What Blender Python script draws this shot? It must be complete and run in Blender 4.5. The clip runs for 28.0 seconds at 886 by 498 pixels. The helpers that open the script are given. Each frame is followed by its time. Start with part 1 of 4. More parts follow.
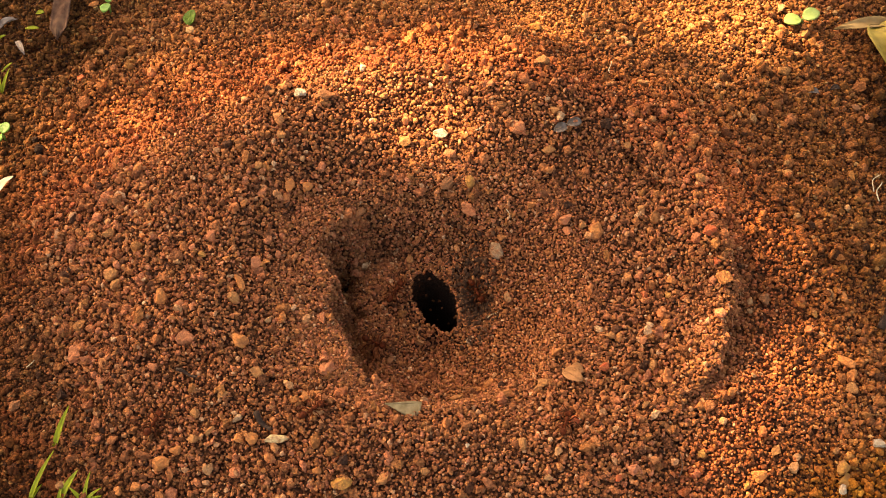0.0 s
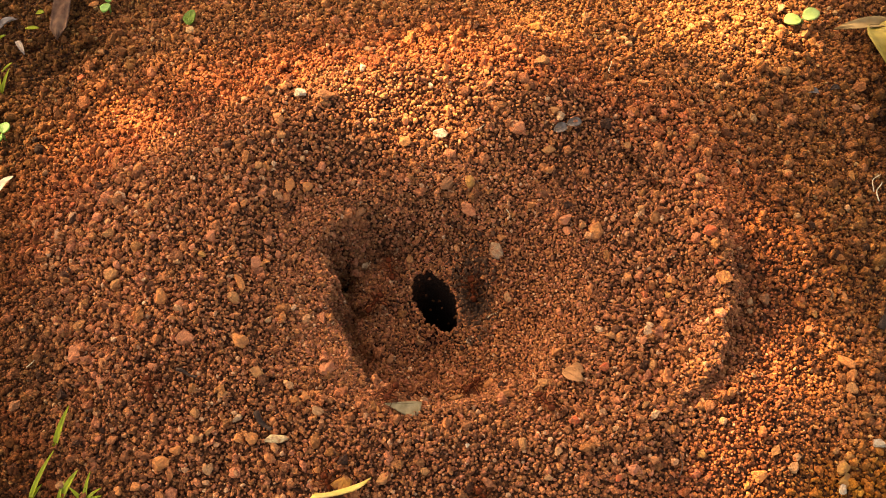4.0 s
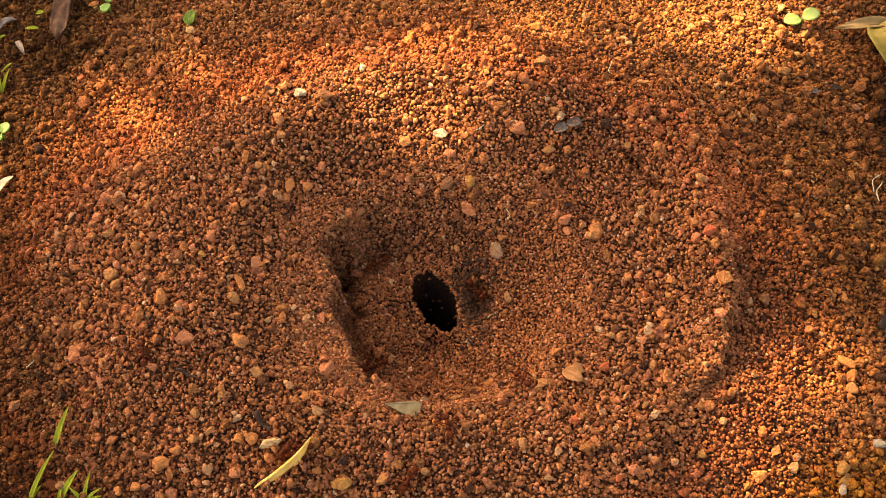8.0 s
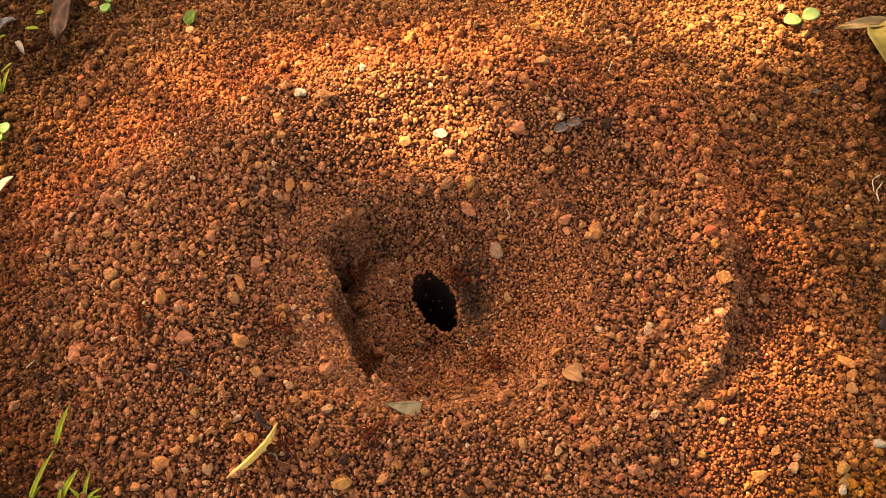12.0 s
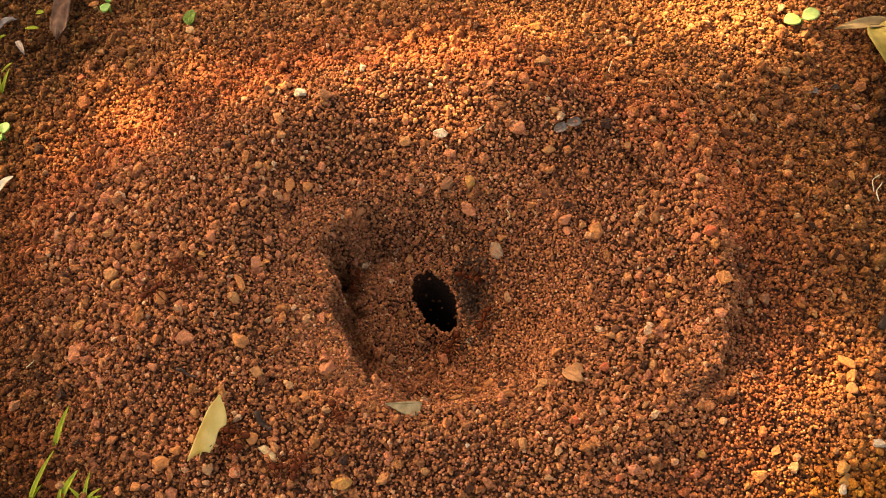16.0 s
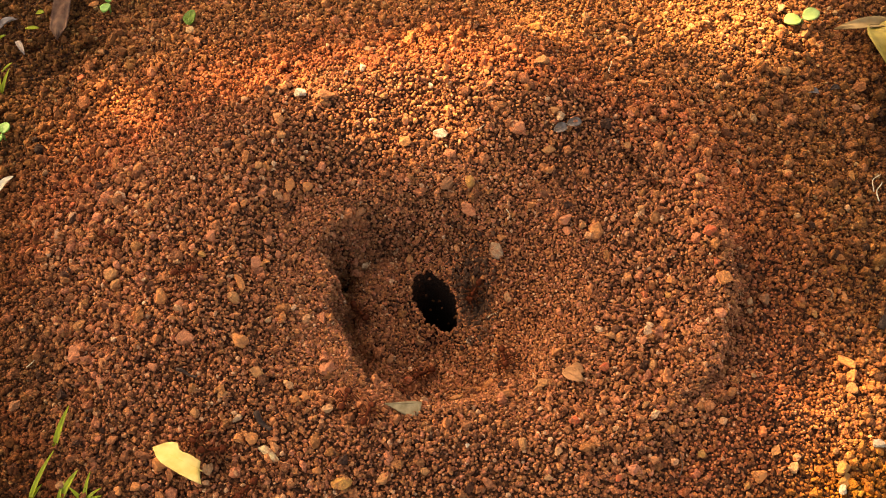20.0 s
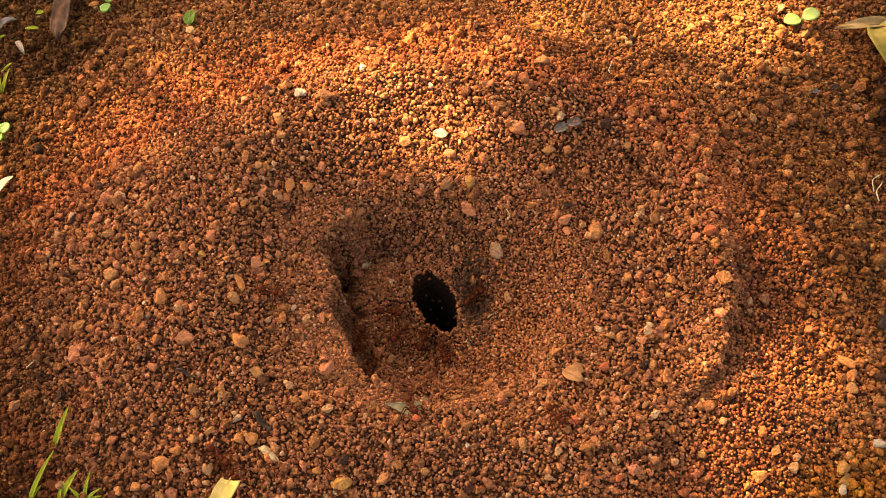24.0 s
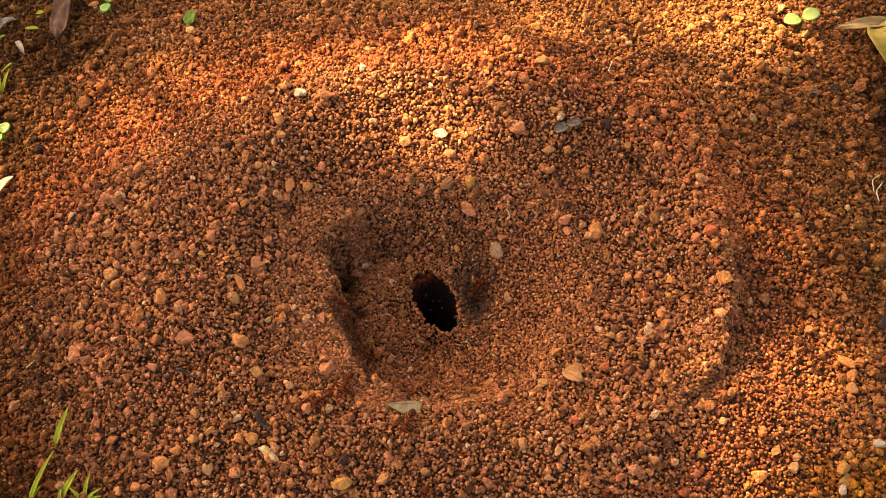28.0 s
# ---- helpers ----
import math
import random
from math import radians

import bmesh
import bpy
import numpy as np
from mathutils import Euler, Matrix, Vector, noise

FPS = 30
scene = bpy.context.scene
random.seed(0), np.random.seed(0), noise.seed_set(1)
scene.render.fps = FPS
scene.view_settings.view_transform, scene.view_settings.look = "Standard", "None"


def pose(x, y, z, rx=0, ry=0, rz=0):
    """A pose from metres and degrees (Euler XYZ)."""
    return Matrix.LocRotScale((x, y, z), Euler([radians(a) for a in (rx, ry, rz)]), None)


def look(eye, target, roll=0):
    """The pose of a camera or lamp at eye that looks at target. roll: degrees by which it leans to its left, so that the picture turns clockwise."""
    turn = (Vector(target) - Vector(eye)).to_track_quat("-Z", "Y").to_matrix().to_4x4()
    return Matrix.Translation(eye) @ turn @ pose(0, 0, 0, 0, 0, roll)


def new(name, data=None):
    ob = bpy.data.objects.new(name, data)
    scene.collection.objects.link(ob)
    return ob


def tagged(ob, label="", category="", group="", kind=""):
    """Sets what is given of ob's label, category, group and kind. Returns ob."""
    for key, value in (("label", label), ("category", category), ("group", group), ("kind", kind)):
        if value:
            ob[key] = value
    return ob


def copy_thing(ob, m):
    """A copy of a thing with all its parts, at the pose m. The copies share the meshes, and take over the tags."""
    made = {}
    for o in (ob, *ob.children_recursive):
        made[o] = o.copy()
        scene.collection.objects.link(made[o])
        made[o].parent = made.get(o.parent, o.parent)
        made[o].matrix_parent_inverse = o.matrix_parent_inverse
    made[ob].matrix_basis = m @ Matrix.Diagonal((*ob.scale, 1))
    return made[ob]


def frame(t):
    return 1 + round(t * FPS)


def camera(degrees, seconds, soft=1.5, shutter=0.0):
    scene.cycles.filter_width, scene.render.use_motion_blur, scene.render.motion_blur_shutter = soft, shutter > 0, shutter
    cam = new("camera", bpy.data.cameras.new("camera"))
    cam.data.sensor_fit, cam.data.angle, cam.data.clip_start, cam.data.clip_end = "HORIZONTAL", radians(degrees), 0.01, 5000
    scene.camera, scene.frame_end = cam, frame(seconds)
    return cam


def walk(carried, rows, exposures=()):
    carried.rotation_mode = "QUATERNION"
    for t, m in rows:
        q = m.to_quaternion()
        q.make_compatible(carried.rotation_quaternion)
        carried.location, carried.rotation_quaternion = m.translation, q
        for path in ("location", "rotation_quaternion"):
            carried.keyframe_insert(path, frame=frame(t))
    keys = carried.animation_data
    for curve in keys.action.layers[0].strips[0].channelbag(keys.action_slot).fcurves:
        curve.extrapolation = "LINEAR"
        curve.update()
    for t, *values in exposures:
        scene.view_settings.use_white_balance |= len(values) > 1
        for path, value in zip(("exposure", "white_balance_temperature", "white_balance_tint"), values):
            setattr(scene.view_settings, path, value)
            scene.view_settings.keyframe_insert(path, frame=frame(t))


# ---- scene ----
# ---- camera: it stands still over the mound, tilted down ----
EYE, TARGET = (0.0, -0.2, 0.371), (0.0, 0.0, 0.025)
cam = camera(36, 28.0, soft=1.05)
walk(cam, [(0.0, look(EYE, TARGET)), (28.0, look(EYE, TARGET))],
     [(0.0, 3.0, 10500, 13), (28.0, 3.0, 10500, 13)])

# ---- daylight: open sky, and a low sun through a leafy shrub ----
SUN = Vector((-0.66, 0.50, 0.60)).normalized()      # the way to the sun
world = bpy.data.worlds.new("sky")
scene.world = world
world.use_nodes = True
sky = world.node_tree.nodes.new("ShaderNodeTexSky")
sky.sky_type, sky.sun_disc = "NISHITA", False
sky.air_density, sky.dust_density, sky.ozone_density = 0.7, 3.0, 0.5
sky.sun_elevation = math.asin(SUN.z)
sky.sun_rotation = math.atan2(SUN.x, SUN.y)
back = world.node_tree.nodes["Background"]
back.inputs["Strength"].default_value = 0.086
world.node_tree.links.new(sky.outputs["Color"], back.inputs["Color"])
sun = new("sun", bpy.data.lights.new("sun", "SUN"))
sun.data.energy, sun.data.angle, sun.data.color = 4.0, radians(0.55), (1.0, 0.84, 0.66)
sun.matrix_basis = look(SUN * 3, (0, 0, 0))

# ---- the lie of the land ----
CX, CY = -0.0025, -0.015                              # the mouth of the nest
TABLE = np.random.RandomState(7).rand(256, 256)


def rough(x, y, step, seed=0):
    """Smooth random heights from -1 to 1, with lumps of that width."""
    u, v = x / step + 37.3 * seed + 4000.0, y / step + 71.7 * seed + 4000.0
    i, j = np.floor(u).astype(int), np.floor(v).astype(int)
    a, b = u - i, v - j
    a, b = a * a * (3 - 2 * a), b * b * (3 - 2 * b)
    i0, i1, j0, j1 = i % 256, (i + 1) % 256, j % 256, (j + 1) % 256
    return 2 * ((TABLE[i0, j0] * (1 - a) + TABLE[i1, j0] * a) * (1 - b) + (TABLE[i0, j1] * (1 - a) + TABLE[i1, j1] * a) * b) - 1


def ease(a, b, x):
    t = np.clip((x - a) / (b - a), 0, 1)
    return t * t * (3 - 2 * t)


def around(angle, right, up, left, down):
    """Four values, for the four quarters, blended by the angle."""
    c, s = np.cos(angle), np.sin(angle)
    wr, wl = np.maximum(c, 0) ** 2, np.minimum(c, 0) ** 2
    wu, wd = np.maximum(s, 0) ** 2, np.minimum(s, 0) ** 2
    return wr * right + wl * left + wu * up + wd * down


def shaft(x, y):
    """How far out of the shaft a place lies: below 1 is inside."""
    u, v = x - CX, y - CY - 0.0085
    c, s = math.cos(radians(-52)), math.sin(radians(-52))
    a, b = (u * c + v * s) / 0.0094, (-u * s + v * c) / 0.0052
    return np.sqrt(a * a + b * b) + 0.13 * rough(x, y, 0.004, 3)


# the rim of the bank, from near to far: its place along x and how far the ground falls behind it
RIM_Y = (-0.0777, -0.0616, -0.0509, -0.0467, -0.0382, -0.0242, -0.0115, 0.0017, 0.0193, 0.0397, 0.070)
RIM_X = (0.0512, 0.0577, 0.0635, 0.0697, 0.0747, 0.0805, 0.0836, 0.0812, 0.0831, 0.0824, 0.078)
RIM_FALL = (0.0015, 0.0020, 0.0025, 0.0035, 0.0065, 0.0100, 0.0110, 0.0060, 0.0035, 0.0030, 0.0)
# the pit's edge round the compass, in degrees and metres
EDGE_ANGLE = (-180, -153, -133, -111, -86, -57, -9, 33, 61, 93, 115, 126, 137, 148, 160, 168, 180)
EDGE_REACH = (0.0293, 0.0272, 0.0300, 0.0302, 0.0300, 0.0296, 0.0316, 0.0310, 0.0300, 0.0300, 0.0310, 0.0330, 0.0335, 0.0345, 0.0330, 0.0288, 0.0293)


def land(x, y):
    """The height of the ground: a crater mound with a pit and a shaft in it."""
    x, y = np.asarray(x, float), np.asarray(y, float)
    u, v = x - CX, y - CY
    r, angle = np.hypot(u, v), np.arctan2(v, u)
    crest = around(angle, 0.084, 0.074, 0.062, 0.043)
    high = around(angle, 0.030, 0.033, 0.030, 0.026)
    reach = around(angle, 0.090, 0.060, 0.080, 0.075)
    k = np.clip(r / crest, 0, 1)
    z = np.where(r < crest, high - 0.010 * (1 - k * k), high * np.exp(-(np.maximum(r - crest, 0) / reach) ** 1.5))
    # the crumbling bank that ends the mound on one side
    past = x - np.interp(y, RIM_Y, RIM_X) + 0.0016 * rough(x, y, 0.007, 11) + 0.0007 * rough(x, y, 0.003, 14)
    fall = np.interp(y, RIM_Y, RIM_FALL) * (1 - ease(0.13, 0.22, r))
    z = z - fall * (0.86 * ease(-0.0008, 0.0024, past) + 0.14 * ease(0.0, 0.016, past))
    z = z + 0.0022 * np.exp(-((past + 0.006) / 0.005) ** 2) * ease(-0.06, -0.045, y) * (1 - ease(0.0, 0.03, y))
    # the pit
    ragged = 1 + 0.03 * rough(x, y, 0.012, 2) + 0.04 * rough(x, y, 0.005, 12)
    edge = np.interp(np.degrees(angle), EDGE_ANGLE, EDGE_REACH) * ragged + 0.0008 * rough(x, y, 0.0026, 16)
    steep = ease(0.45, 0.75, np.cos(angle + 2.88))
    soft = around(angle, 0.016, 0.010, 0.006, 0.006) * (1 - steep) + 0.0009 * steep
    z = z - around(angle, 0.015, 0.016, 0.016, 0.016) * (1 - ease(edge - soft, edge + soft, r)) - 0.004 * (1 - ease(0.0, 0.024, r))
    # undercut foot of the steep bank
    z = z - 0.006 * np.exp(-((r - edge + 0.0045) / 0.0030) ** 2) * ease(0.2, 0.8, -np.cos(angle + 0.25))
    # the notch in the pit's bank
    z = z - 0.016 * np.exp(-(((u + 0.0292) / 0.0032) ** 2 + ((v - 0.0165) / 0.0034) ** 2))
    # the dark shelf beside the shaft
    z = z - 0.005 * np.exp(-(((u - 0.0132) / 0.0038) ** 2 + ((v - 0.0085) / 0.0062) ** 2))
    # low ridge over the far rim, and a lump on the bank
    spine = x - np.interp(y, (0.03, 0.040, 0.056, 0.078, 0.10), (0.044, 0.039, 0.031, 0.021, 0.016)) + 0.0015 * rough(x, y, 0.008, 17)
    z = z + 0.0050 * np.exp(-((y - 0.062) / 0.026) ** 2) * np.where(spine < 0, np.exp(-(spine / 0.022) ** 2), np.exp(-(spine / 0.0085) ** 2))
    z = z + 0.004 * np.exp(-(((u - 0.082) / 0.007) ** 2 + ((v - 0.012) / 0.009) ** 2))
    # two short crevices in the crust beside the bank
    for a, b, c, d, deep in ((0.0560, 0.0310, 0.0594, 0.0255, 0.005), (0.0632, 0.0210, 0.0648, 0.0186, 0.006)):
        k = np.clip(((x - a) * (c - a) + (y - b) * (d - b)) / ((c - a) ** 2 + (d - b) ** 2), 0, 1)
        z = z - deep * np.exp(-(((x - a - k * (c - a)) ** 2 + (y - b - k * (d - b)) ** 2) / 0.0013 ** 2))
    near = np.exp(-(r / 0.4) ** 2)
    z = z + near * (0.0016 * rough(x, y, 0.022, 4) + 0.0008 * rough(x, y, 0.008, 5) + 0.0003 * rough(x, y, 0.003, 6))
    hollow = np.maximum(rough(x, y, 0.006, 13) - 0.45, 0) * ease(0.03, 0.05, r)
    z = z - near * (0.0025 + 0.006 * ease(0.13, 0.17, r) + 0.007 * ease(0.04, 0.09, -u) * ease(0.0, 0.04, -v)) * hollow
    z = z + (1 - near) * 0.02 * rough(x, y, 0.9, 8)
    return z - 0.085 * (1 - ease(0.88, 1.08, shaft(x, y)))


def height(x, y):
    return float(land(x, y))


def slope(x, y, d=0.003):
    """The upward normal of the ground, over a span of 2 d."""
    return Vector((height(x - d, y) - height(x + d, y), height(x, y - d) - height(x, y + d), 2 * d)).normalized()


# ---- materials ----
def node_material(name, rough_value, bump=0.0, bump_scale=800.0, deep=0.0006):
    """A material with object-space noise for its relief: material, its nodes, its links, the shader."""
    mat = bpy.data.materials.new(name)
    mat.use_nodes = True
    n, l = mat.node_tree.nodes, mat.node_tree.links
    shader = n["Principled BSDF"]
    shader.inputs["Roughness"].default_value = rough_value
    if bump:
        co = n.new("ShaderNodeTexCoord")
        tex = n.new("ShaderNodeTexNoise")
        tex.inputs["Scale"].default_value, tex.inputs["Detail"].default_value = bump_scale, 5
        relief = n.new("ShaderNodeBump")
        relief.inputs["Strength"].default_value, relief.inputs["Distance"].default_value = bump, deep
        l.new(co.outputs["Object"], tex.inputs["Vector"])
        l.new(tex.outputs["Fac"], relief.inputs["Height"])
        l.new(relief.outputs["Normal"], shader.inputs["Normal"])
    return mat, n, l, shader


def ramp(n, stops, mode="LINEAR"):
    node = n.new("ShaderNodeValToRGB")
    node.color_ramp.interpolation = mode
    e = node.color_ramp.elements
    while len(e) < len(stops):
        e.new(0.5)
    for el, (at, colour) in zip(e, stops):
        el.position, el.color = at, (*colour, 1)
    return node


def mixed(n, l, kind, fac, a, b):
    """A colour mix node; a and b are sockets or colours."""
    node = n.new("ShaderNodeMix")
    node.data_type, node.blend_type = "RGBA", kind
    if isinstance(fac, (int, float)):
        node.inputs[0].default_value = fac
    else:
        l.new(fac, node.inputs[0])
    for socket, value in ((node.inputs[6], a), (node.inputs[7], b)):
        if isinstance(value, tuple):
            socket.default_value = (*value, 1)
        else:
            l.new(value, socket)
    return node.outputs[2]


def noise_value(n, l, scale, detail=3.0, coords="Object"):
    co = n.new("ShaderNodeTexCoord")
    tex = n.new("ShaderNodeTexNoise")
    tex.inputs["Scale"].default_value, tex.inputs["Detail"].default_value = scale, detail
    l.new(co.outputs[coords], tex.inputs["Vector"])
    return tex.outputs["Fac"]


CRUMB = [(0.0, (0.050, 0.022, 0.012)), (0.07, (0.17, 0.060, 0.025)), (0.22, (0.270, 0.090, 0.034)), (0.36, (0.300, 0.118, 0.038)), (0.50, (0.345, 0.116, 0.048)),
         (0.62, (0.400, 0.152, 0.052)), (0.74, (0.400, 0.128, 0.052)), (0.84, (0.455, 0.160, 0.076)), (0.92, (0.48, 0.172, 0.055)), (0.97, (0.51, 0.228, 0.098)), (1.0, (0.58, 0.33, 0.17))]


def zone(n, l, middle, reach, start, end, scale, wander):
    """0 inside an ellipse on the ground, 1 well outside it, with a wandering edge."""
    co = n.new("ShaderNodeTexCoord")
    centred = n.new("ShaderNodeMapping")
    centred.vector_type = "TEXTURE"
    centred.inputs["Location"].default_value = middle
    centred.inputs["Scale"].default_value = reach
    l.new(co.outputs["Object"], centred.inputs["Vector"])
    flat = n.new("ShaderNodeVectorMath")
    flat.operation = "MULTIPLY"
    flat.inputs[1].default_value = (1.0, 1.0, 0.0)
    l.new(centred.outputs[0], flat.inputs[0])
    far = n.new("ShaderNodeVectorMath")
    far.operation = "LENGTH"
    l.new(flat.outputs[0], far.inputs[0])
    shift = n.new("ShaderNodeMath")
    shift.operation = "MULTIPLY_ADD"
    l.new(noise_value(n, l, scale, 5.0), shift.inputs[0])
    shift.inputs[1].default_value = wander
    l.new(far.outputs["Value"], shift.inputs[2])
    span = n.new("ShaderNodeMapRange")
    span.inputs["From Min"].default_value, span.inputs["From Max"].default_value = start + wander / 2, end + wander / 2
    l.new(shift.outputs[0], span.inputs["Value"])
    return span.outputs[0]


def crumb_material(name, from_island=True):
    """Red laterite crumbs: each one its own tone, with dust and small stains; the spoil of the nest is pinker than the ochre soil round it."""
    mat, n, l, shader = node_material(name, 0.95, 1.0, 2000.0, 0.0006)
    if from_island:
        pick = n.new("ShaderNodeNewGeometry").outputs["Random Per Island"]
    else:
        pick = n.new("ShaderNodeObjectInfo").outputs["Random"]
    tone = ramp(n, CRUMB)
    l.new(pick, tone.inputs["Fac"])
    grain = ramp(n, [(0.36, (0.62, 0.57, 0.54)), (0.62, (1.19, 1.18, 1.16))])
    l.new(noise_value(n, l, 1300.0, 5.0), grain.inputs["Fac"])
    c = mixed(n, l, "MULTIPLY", 1.0, tone.outputs["Color"], grain.outputs["Color"])
    drift = ramp(n, [(0.35, (0.88, 0.85, 0.84)), (0.65, (1.08, 1.08, 1.04))])
    l.new(noise_value(n, l, 28.0, 4.0), drift.inputs["Fac"])
    c = mixed(n, l, "MULTIPLY", 0.9, c, drift.outputs["Color"])
    if from_island:
        spoil = zone(n, l, (-0.020, -0.018, 0.0), (0.104, 0.078, 1.0), 0.95, 1.45, 60.0, 0.22)
        soil = ramp(n, [(0.05, (0.99, 1.00, 1.06)), (0.25, (1.10, 0.90, 0.86)), (0.6, (1.03, 0.94, 0.84)), (1.0, (0.95, 0.99, 0.88))])
        l.new(spoil, soil.inputs["Fac"])
        c = mixed(n, l, "MULTIPLY", 1.0, c, soil.outputs["Color"])
        # darker topsoil off the mound, with the dimness of the corners painted in
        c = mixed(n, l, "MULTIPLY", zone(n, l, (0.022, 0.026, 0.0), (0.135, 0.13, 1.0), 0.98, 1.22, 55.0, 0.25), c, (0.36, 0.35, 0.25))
        # dark humus at the right edge, with the shade under the leaves painted in
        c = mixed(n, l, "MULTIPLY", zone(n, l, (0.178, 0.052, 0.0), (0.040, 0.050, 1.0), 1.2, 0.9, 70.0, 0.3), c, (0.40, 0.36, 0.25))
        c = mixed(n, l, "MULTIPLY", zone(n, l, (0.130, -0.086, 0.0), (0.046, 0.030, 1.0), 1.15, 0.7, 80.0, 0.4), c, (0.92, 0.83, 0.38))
        # browner ground further right; the shade lying there is put into its colour
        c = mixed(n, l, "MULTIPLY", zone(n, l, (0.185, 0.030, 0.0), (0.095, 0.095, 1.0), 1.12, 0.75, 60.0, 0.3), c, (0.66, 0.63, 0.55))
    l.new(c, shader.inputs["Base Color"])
    shader.inputs["Specular IOR Level"].default_value = 0.15
    return mat


def plain_material(name, low, high, rough_value=0.7, scale=300.0, bump=0.3, bump_scale=900.0, specular=0.4, dusty=0.0):
    """Two tones of one colour over noise."""
    mat, n, l, shader = node_material(name, rough_value, bump, bump_scale)
    tone = ramp(n, [(0.32, low), (0.68, high)])
    l.new(noise_value(n, l, scale, 4.0), tone.inputs["Fac"])
    colour = tone.outputs["Color"]
    if dusty:        # red dust clinging in patches
        cover = ramp(n, [(0.42, (0.0, 0.0, 0.0)), (0.62, (dusty, dusty, dusty))])
        l.new(noise_value(n, l, 620.0, 6.0), cover.inputs["Fac"])
        colour = mixed(n, l, "MIX", cover.outputs["Color"], colour, (0.26, 0.090, 0.034))
    l.new(colour, shader.inputs["Base Color"])
    shader.inputs["Specular IOR Level"].default_value = specular
    return mat


def leaf_material(name, low, high, scale=250.0, through_light=0.3, rough_value=0.55, specular=0.25):
    """A leaf: two tones, a soft gloss, and some light let through."""
    mat, n, l, shader = node_material(name, rough_value, 0.25, 700.0)
    tone = ramp(n, [(0.30, low), (0.70, high)])
    l.new(noise_value(n, l, scale, 4.0), tone.inputs["Fac"])
    l.new(tone.outputs["Color"], shader.inputs["Base Color"])
    shader.inputs["Specular IOR Level"].default_value = specular
    thin = n.new("ShaderNodeBsdfTranslucent")
    l.new(tone.outputs["Color"], thin.inputs["Color"])
    both = n.new("ShaderNodeMixShader")
    both.inputs[0].default_value = through_light
    l.new(shader.outputs[0], both.inputs[1])
    l.new(thin.outputs[0], both.inputs[2])
    l.new(both.outputs[0], n["Material Output"].inputs["Surface"])
    return mat


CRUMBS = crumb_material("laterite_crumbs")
CLODS = crumb_material("laterite_clods", False)
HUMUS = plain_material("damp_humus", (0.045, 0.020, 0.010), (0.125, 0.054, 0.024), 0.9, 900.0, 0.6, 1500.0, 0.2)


def earth_material(name):
    """The grit under the crumbs: grains of about a millimetre, each its own dark tone."""
    mat, n, l, shader = node_material(name, 0.95)
    co = n.new("ShaderNodeTexCoord")
    cells = n.new("ShaderNodeTexVoronoi")
    cells.inputs["Scale"].default_value = 1100.0
    l.new(co.outputs["Object"], cells.inputs["Vector"])
    lone = n.new("ShaderNodeSeparateColor")
    l.new(cells.outputs["Color"], lone.inputs[0])
    tone = ramp(n, [(0.0, (0.022, 0.008, 0.004)), (0.5, (0.090, 0.031, 0.012)), (1.0, (0.200, 0.070, 0.026))])
    l.new(lone.outputs[0], tone.inputs["Fac"])
    relief = n.new("ShaderNodeBump")
    relief.invert = True
    relief.inputs["Strength"].default_value, relief.inputs["Distance"].default_value = 1.0, 0.0008
    l.new(cells.outputs["Distance"], relief.inputs["Height"])
    l.new(relief.outputs["Normal"], shader.inputs["Normal"])
    l.new(tone.outputs["Color"], shader.inputs["Base Color"])
    shader.inputs["Specular IOR Level"].default_value = 0.15
    return mat


EARTH = earth_material("red_earth")


def shade_shaft(mat):
    """Paints the dark of the deep shaft into the earth's colour, in a humus tone."""
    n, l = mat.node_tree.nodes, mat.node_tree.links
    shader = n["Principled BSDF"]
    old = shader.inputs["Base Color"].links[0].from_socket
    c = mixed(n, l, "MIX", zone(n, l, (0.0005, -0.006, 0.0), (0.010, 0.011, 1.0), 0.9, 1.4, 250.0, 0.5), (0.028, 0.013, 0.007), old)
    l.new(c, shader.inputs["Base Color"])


shade_shaft(EARTH)


# ---- building helpers ----
def mesh_from(name, verts, faces, material, smooth=True):
    me = bpy.data.meshes.new(name)
    me.from_pydata([tuple(v) for v in verts], [], faces)
    me.materials.append(material)
    me.polygons.foreach_set("use_smooth", [smooth] * len(me.polygons))
    me.update()
    return me


def triangles_mesh(name, verts, tris, material, smooth=True):
    """A large triangle mesh straight from arrays."""
    me = bpy.data.meshes.new(name)
    me.vertices.add(len(verts))
    me.vertices.foreach_set("co", verts.astype(np.float32).ravel())
    me.loops.add(len(tris) * 3)
    me.loops.foreach_set("vertex_index", tris.astype(np.int32).ravel())
    me.polygons.add(len(tris))
    me.polygons.foreach_set("loop_start", np.arange(0, len(tris) * 3, 3, dtype=np.int32))
    me.polygons.foreach_set("use_smooth", np.full(len(tris), smooth))
    me.materials.append(material)
    me.update(calc_edges=True)
    return me


def part(name, bm, material, parent, label=""):
    """Links a bmesh as one mesh object under a thing or a part."""
    me = bpy.data.meshes.new(name)
    bm.to_mesh(me)
    bm.free()
    me.materials.append(material)
    me.polygons.foreach_set("use_smooth", [True] * len(me.polygons))
    ob = new(name, me)
    ob.parent = parent
    return tagged(ob, label)


# ---- the ground: one sheet, fine at the mound and out to the horizon ----
def spread(fine, half_lo, half_hi, far):
    steps = list(np.arange(-half_lo, half_hi + fine / 2, fine))
    for sign, out in ((-1, steps[0]), (1, steps[-1])):
        d, at, more = fine, out, []
        while abs(at) < far:
            d *= 1.35
            at += sign * d
            more.append(at)
        steps = (more[::-1] + steps) if sign < 0 else (steps + more)
    return np.array(steps)


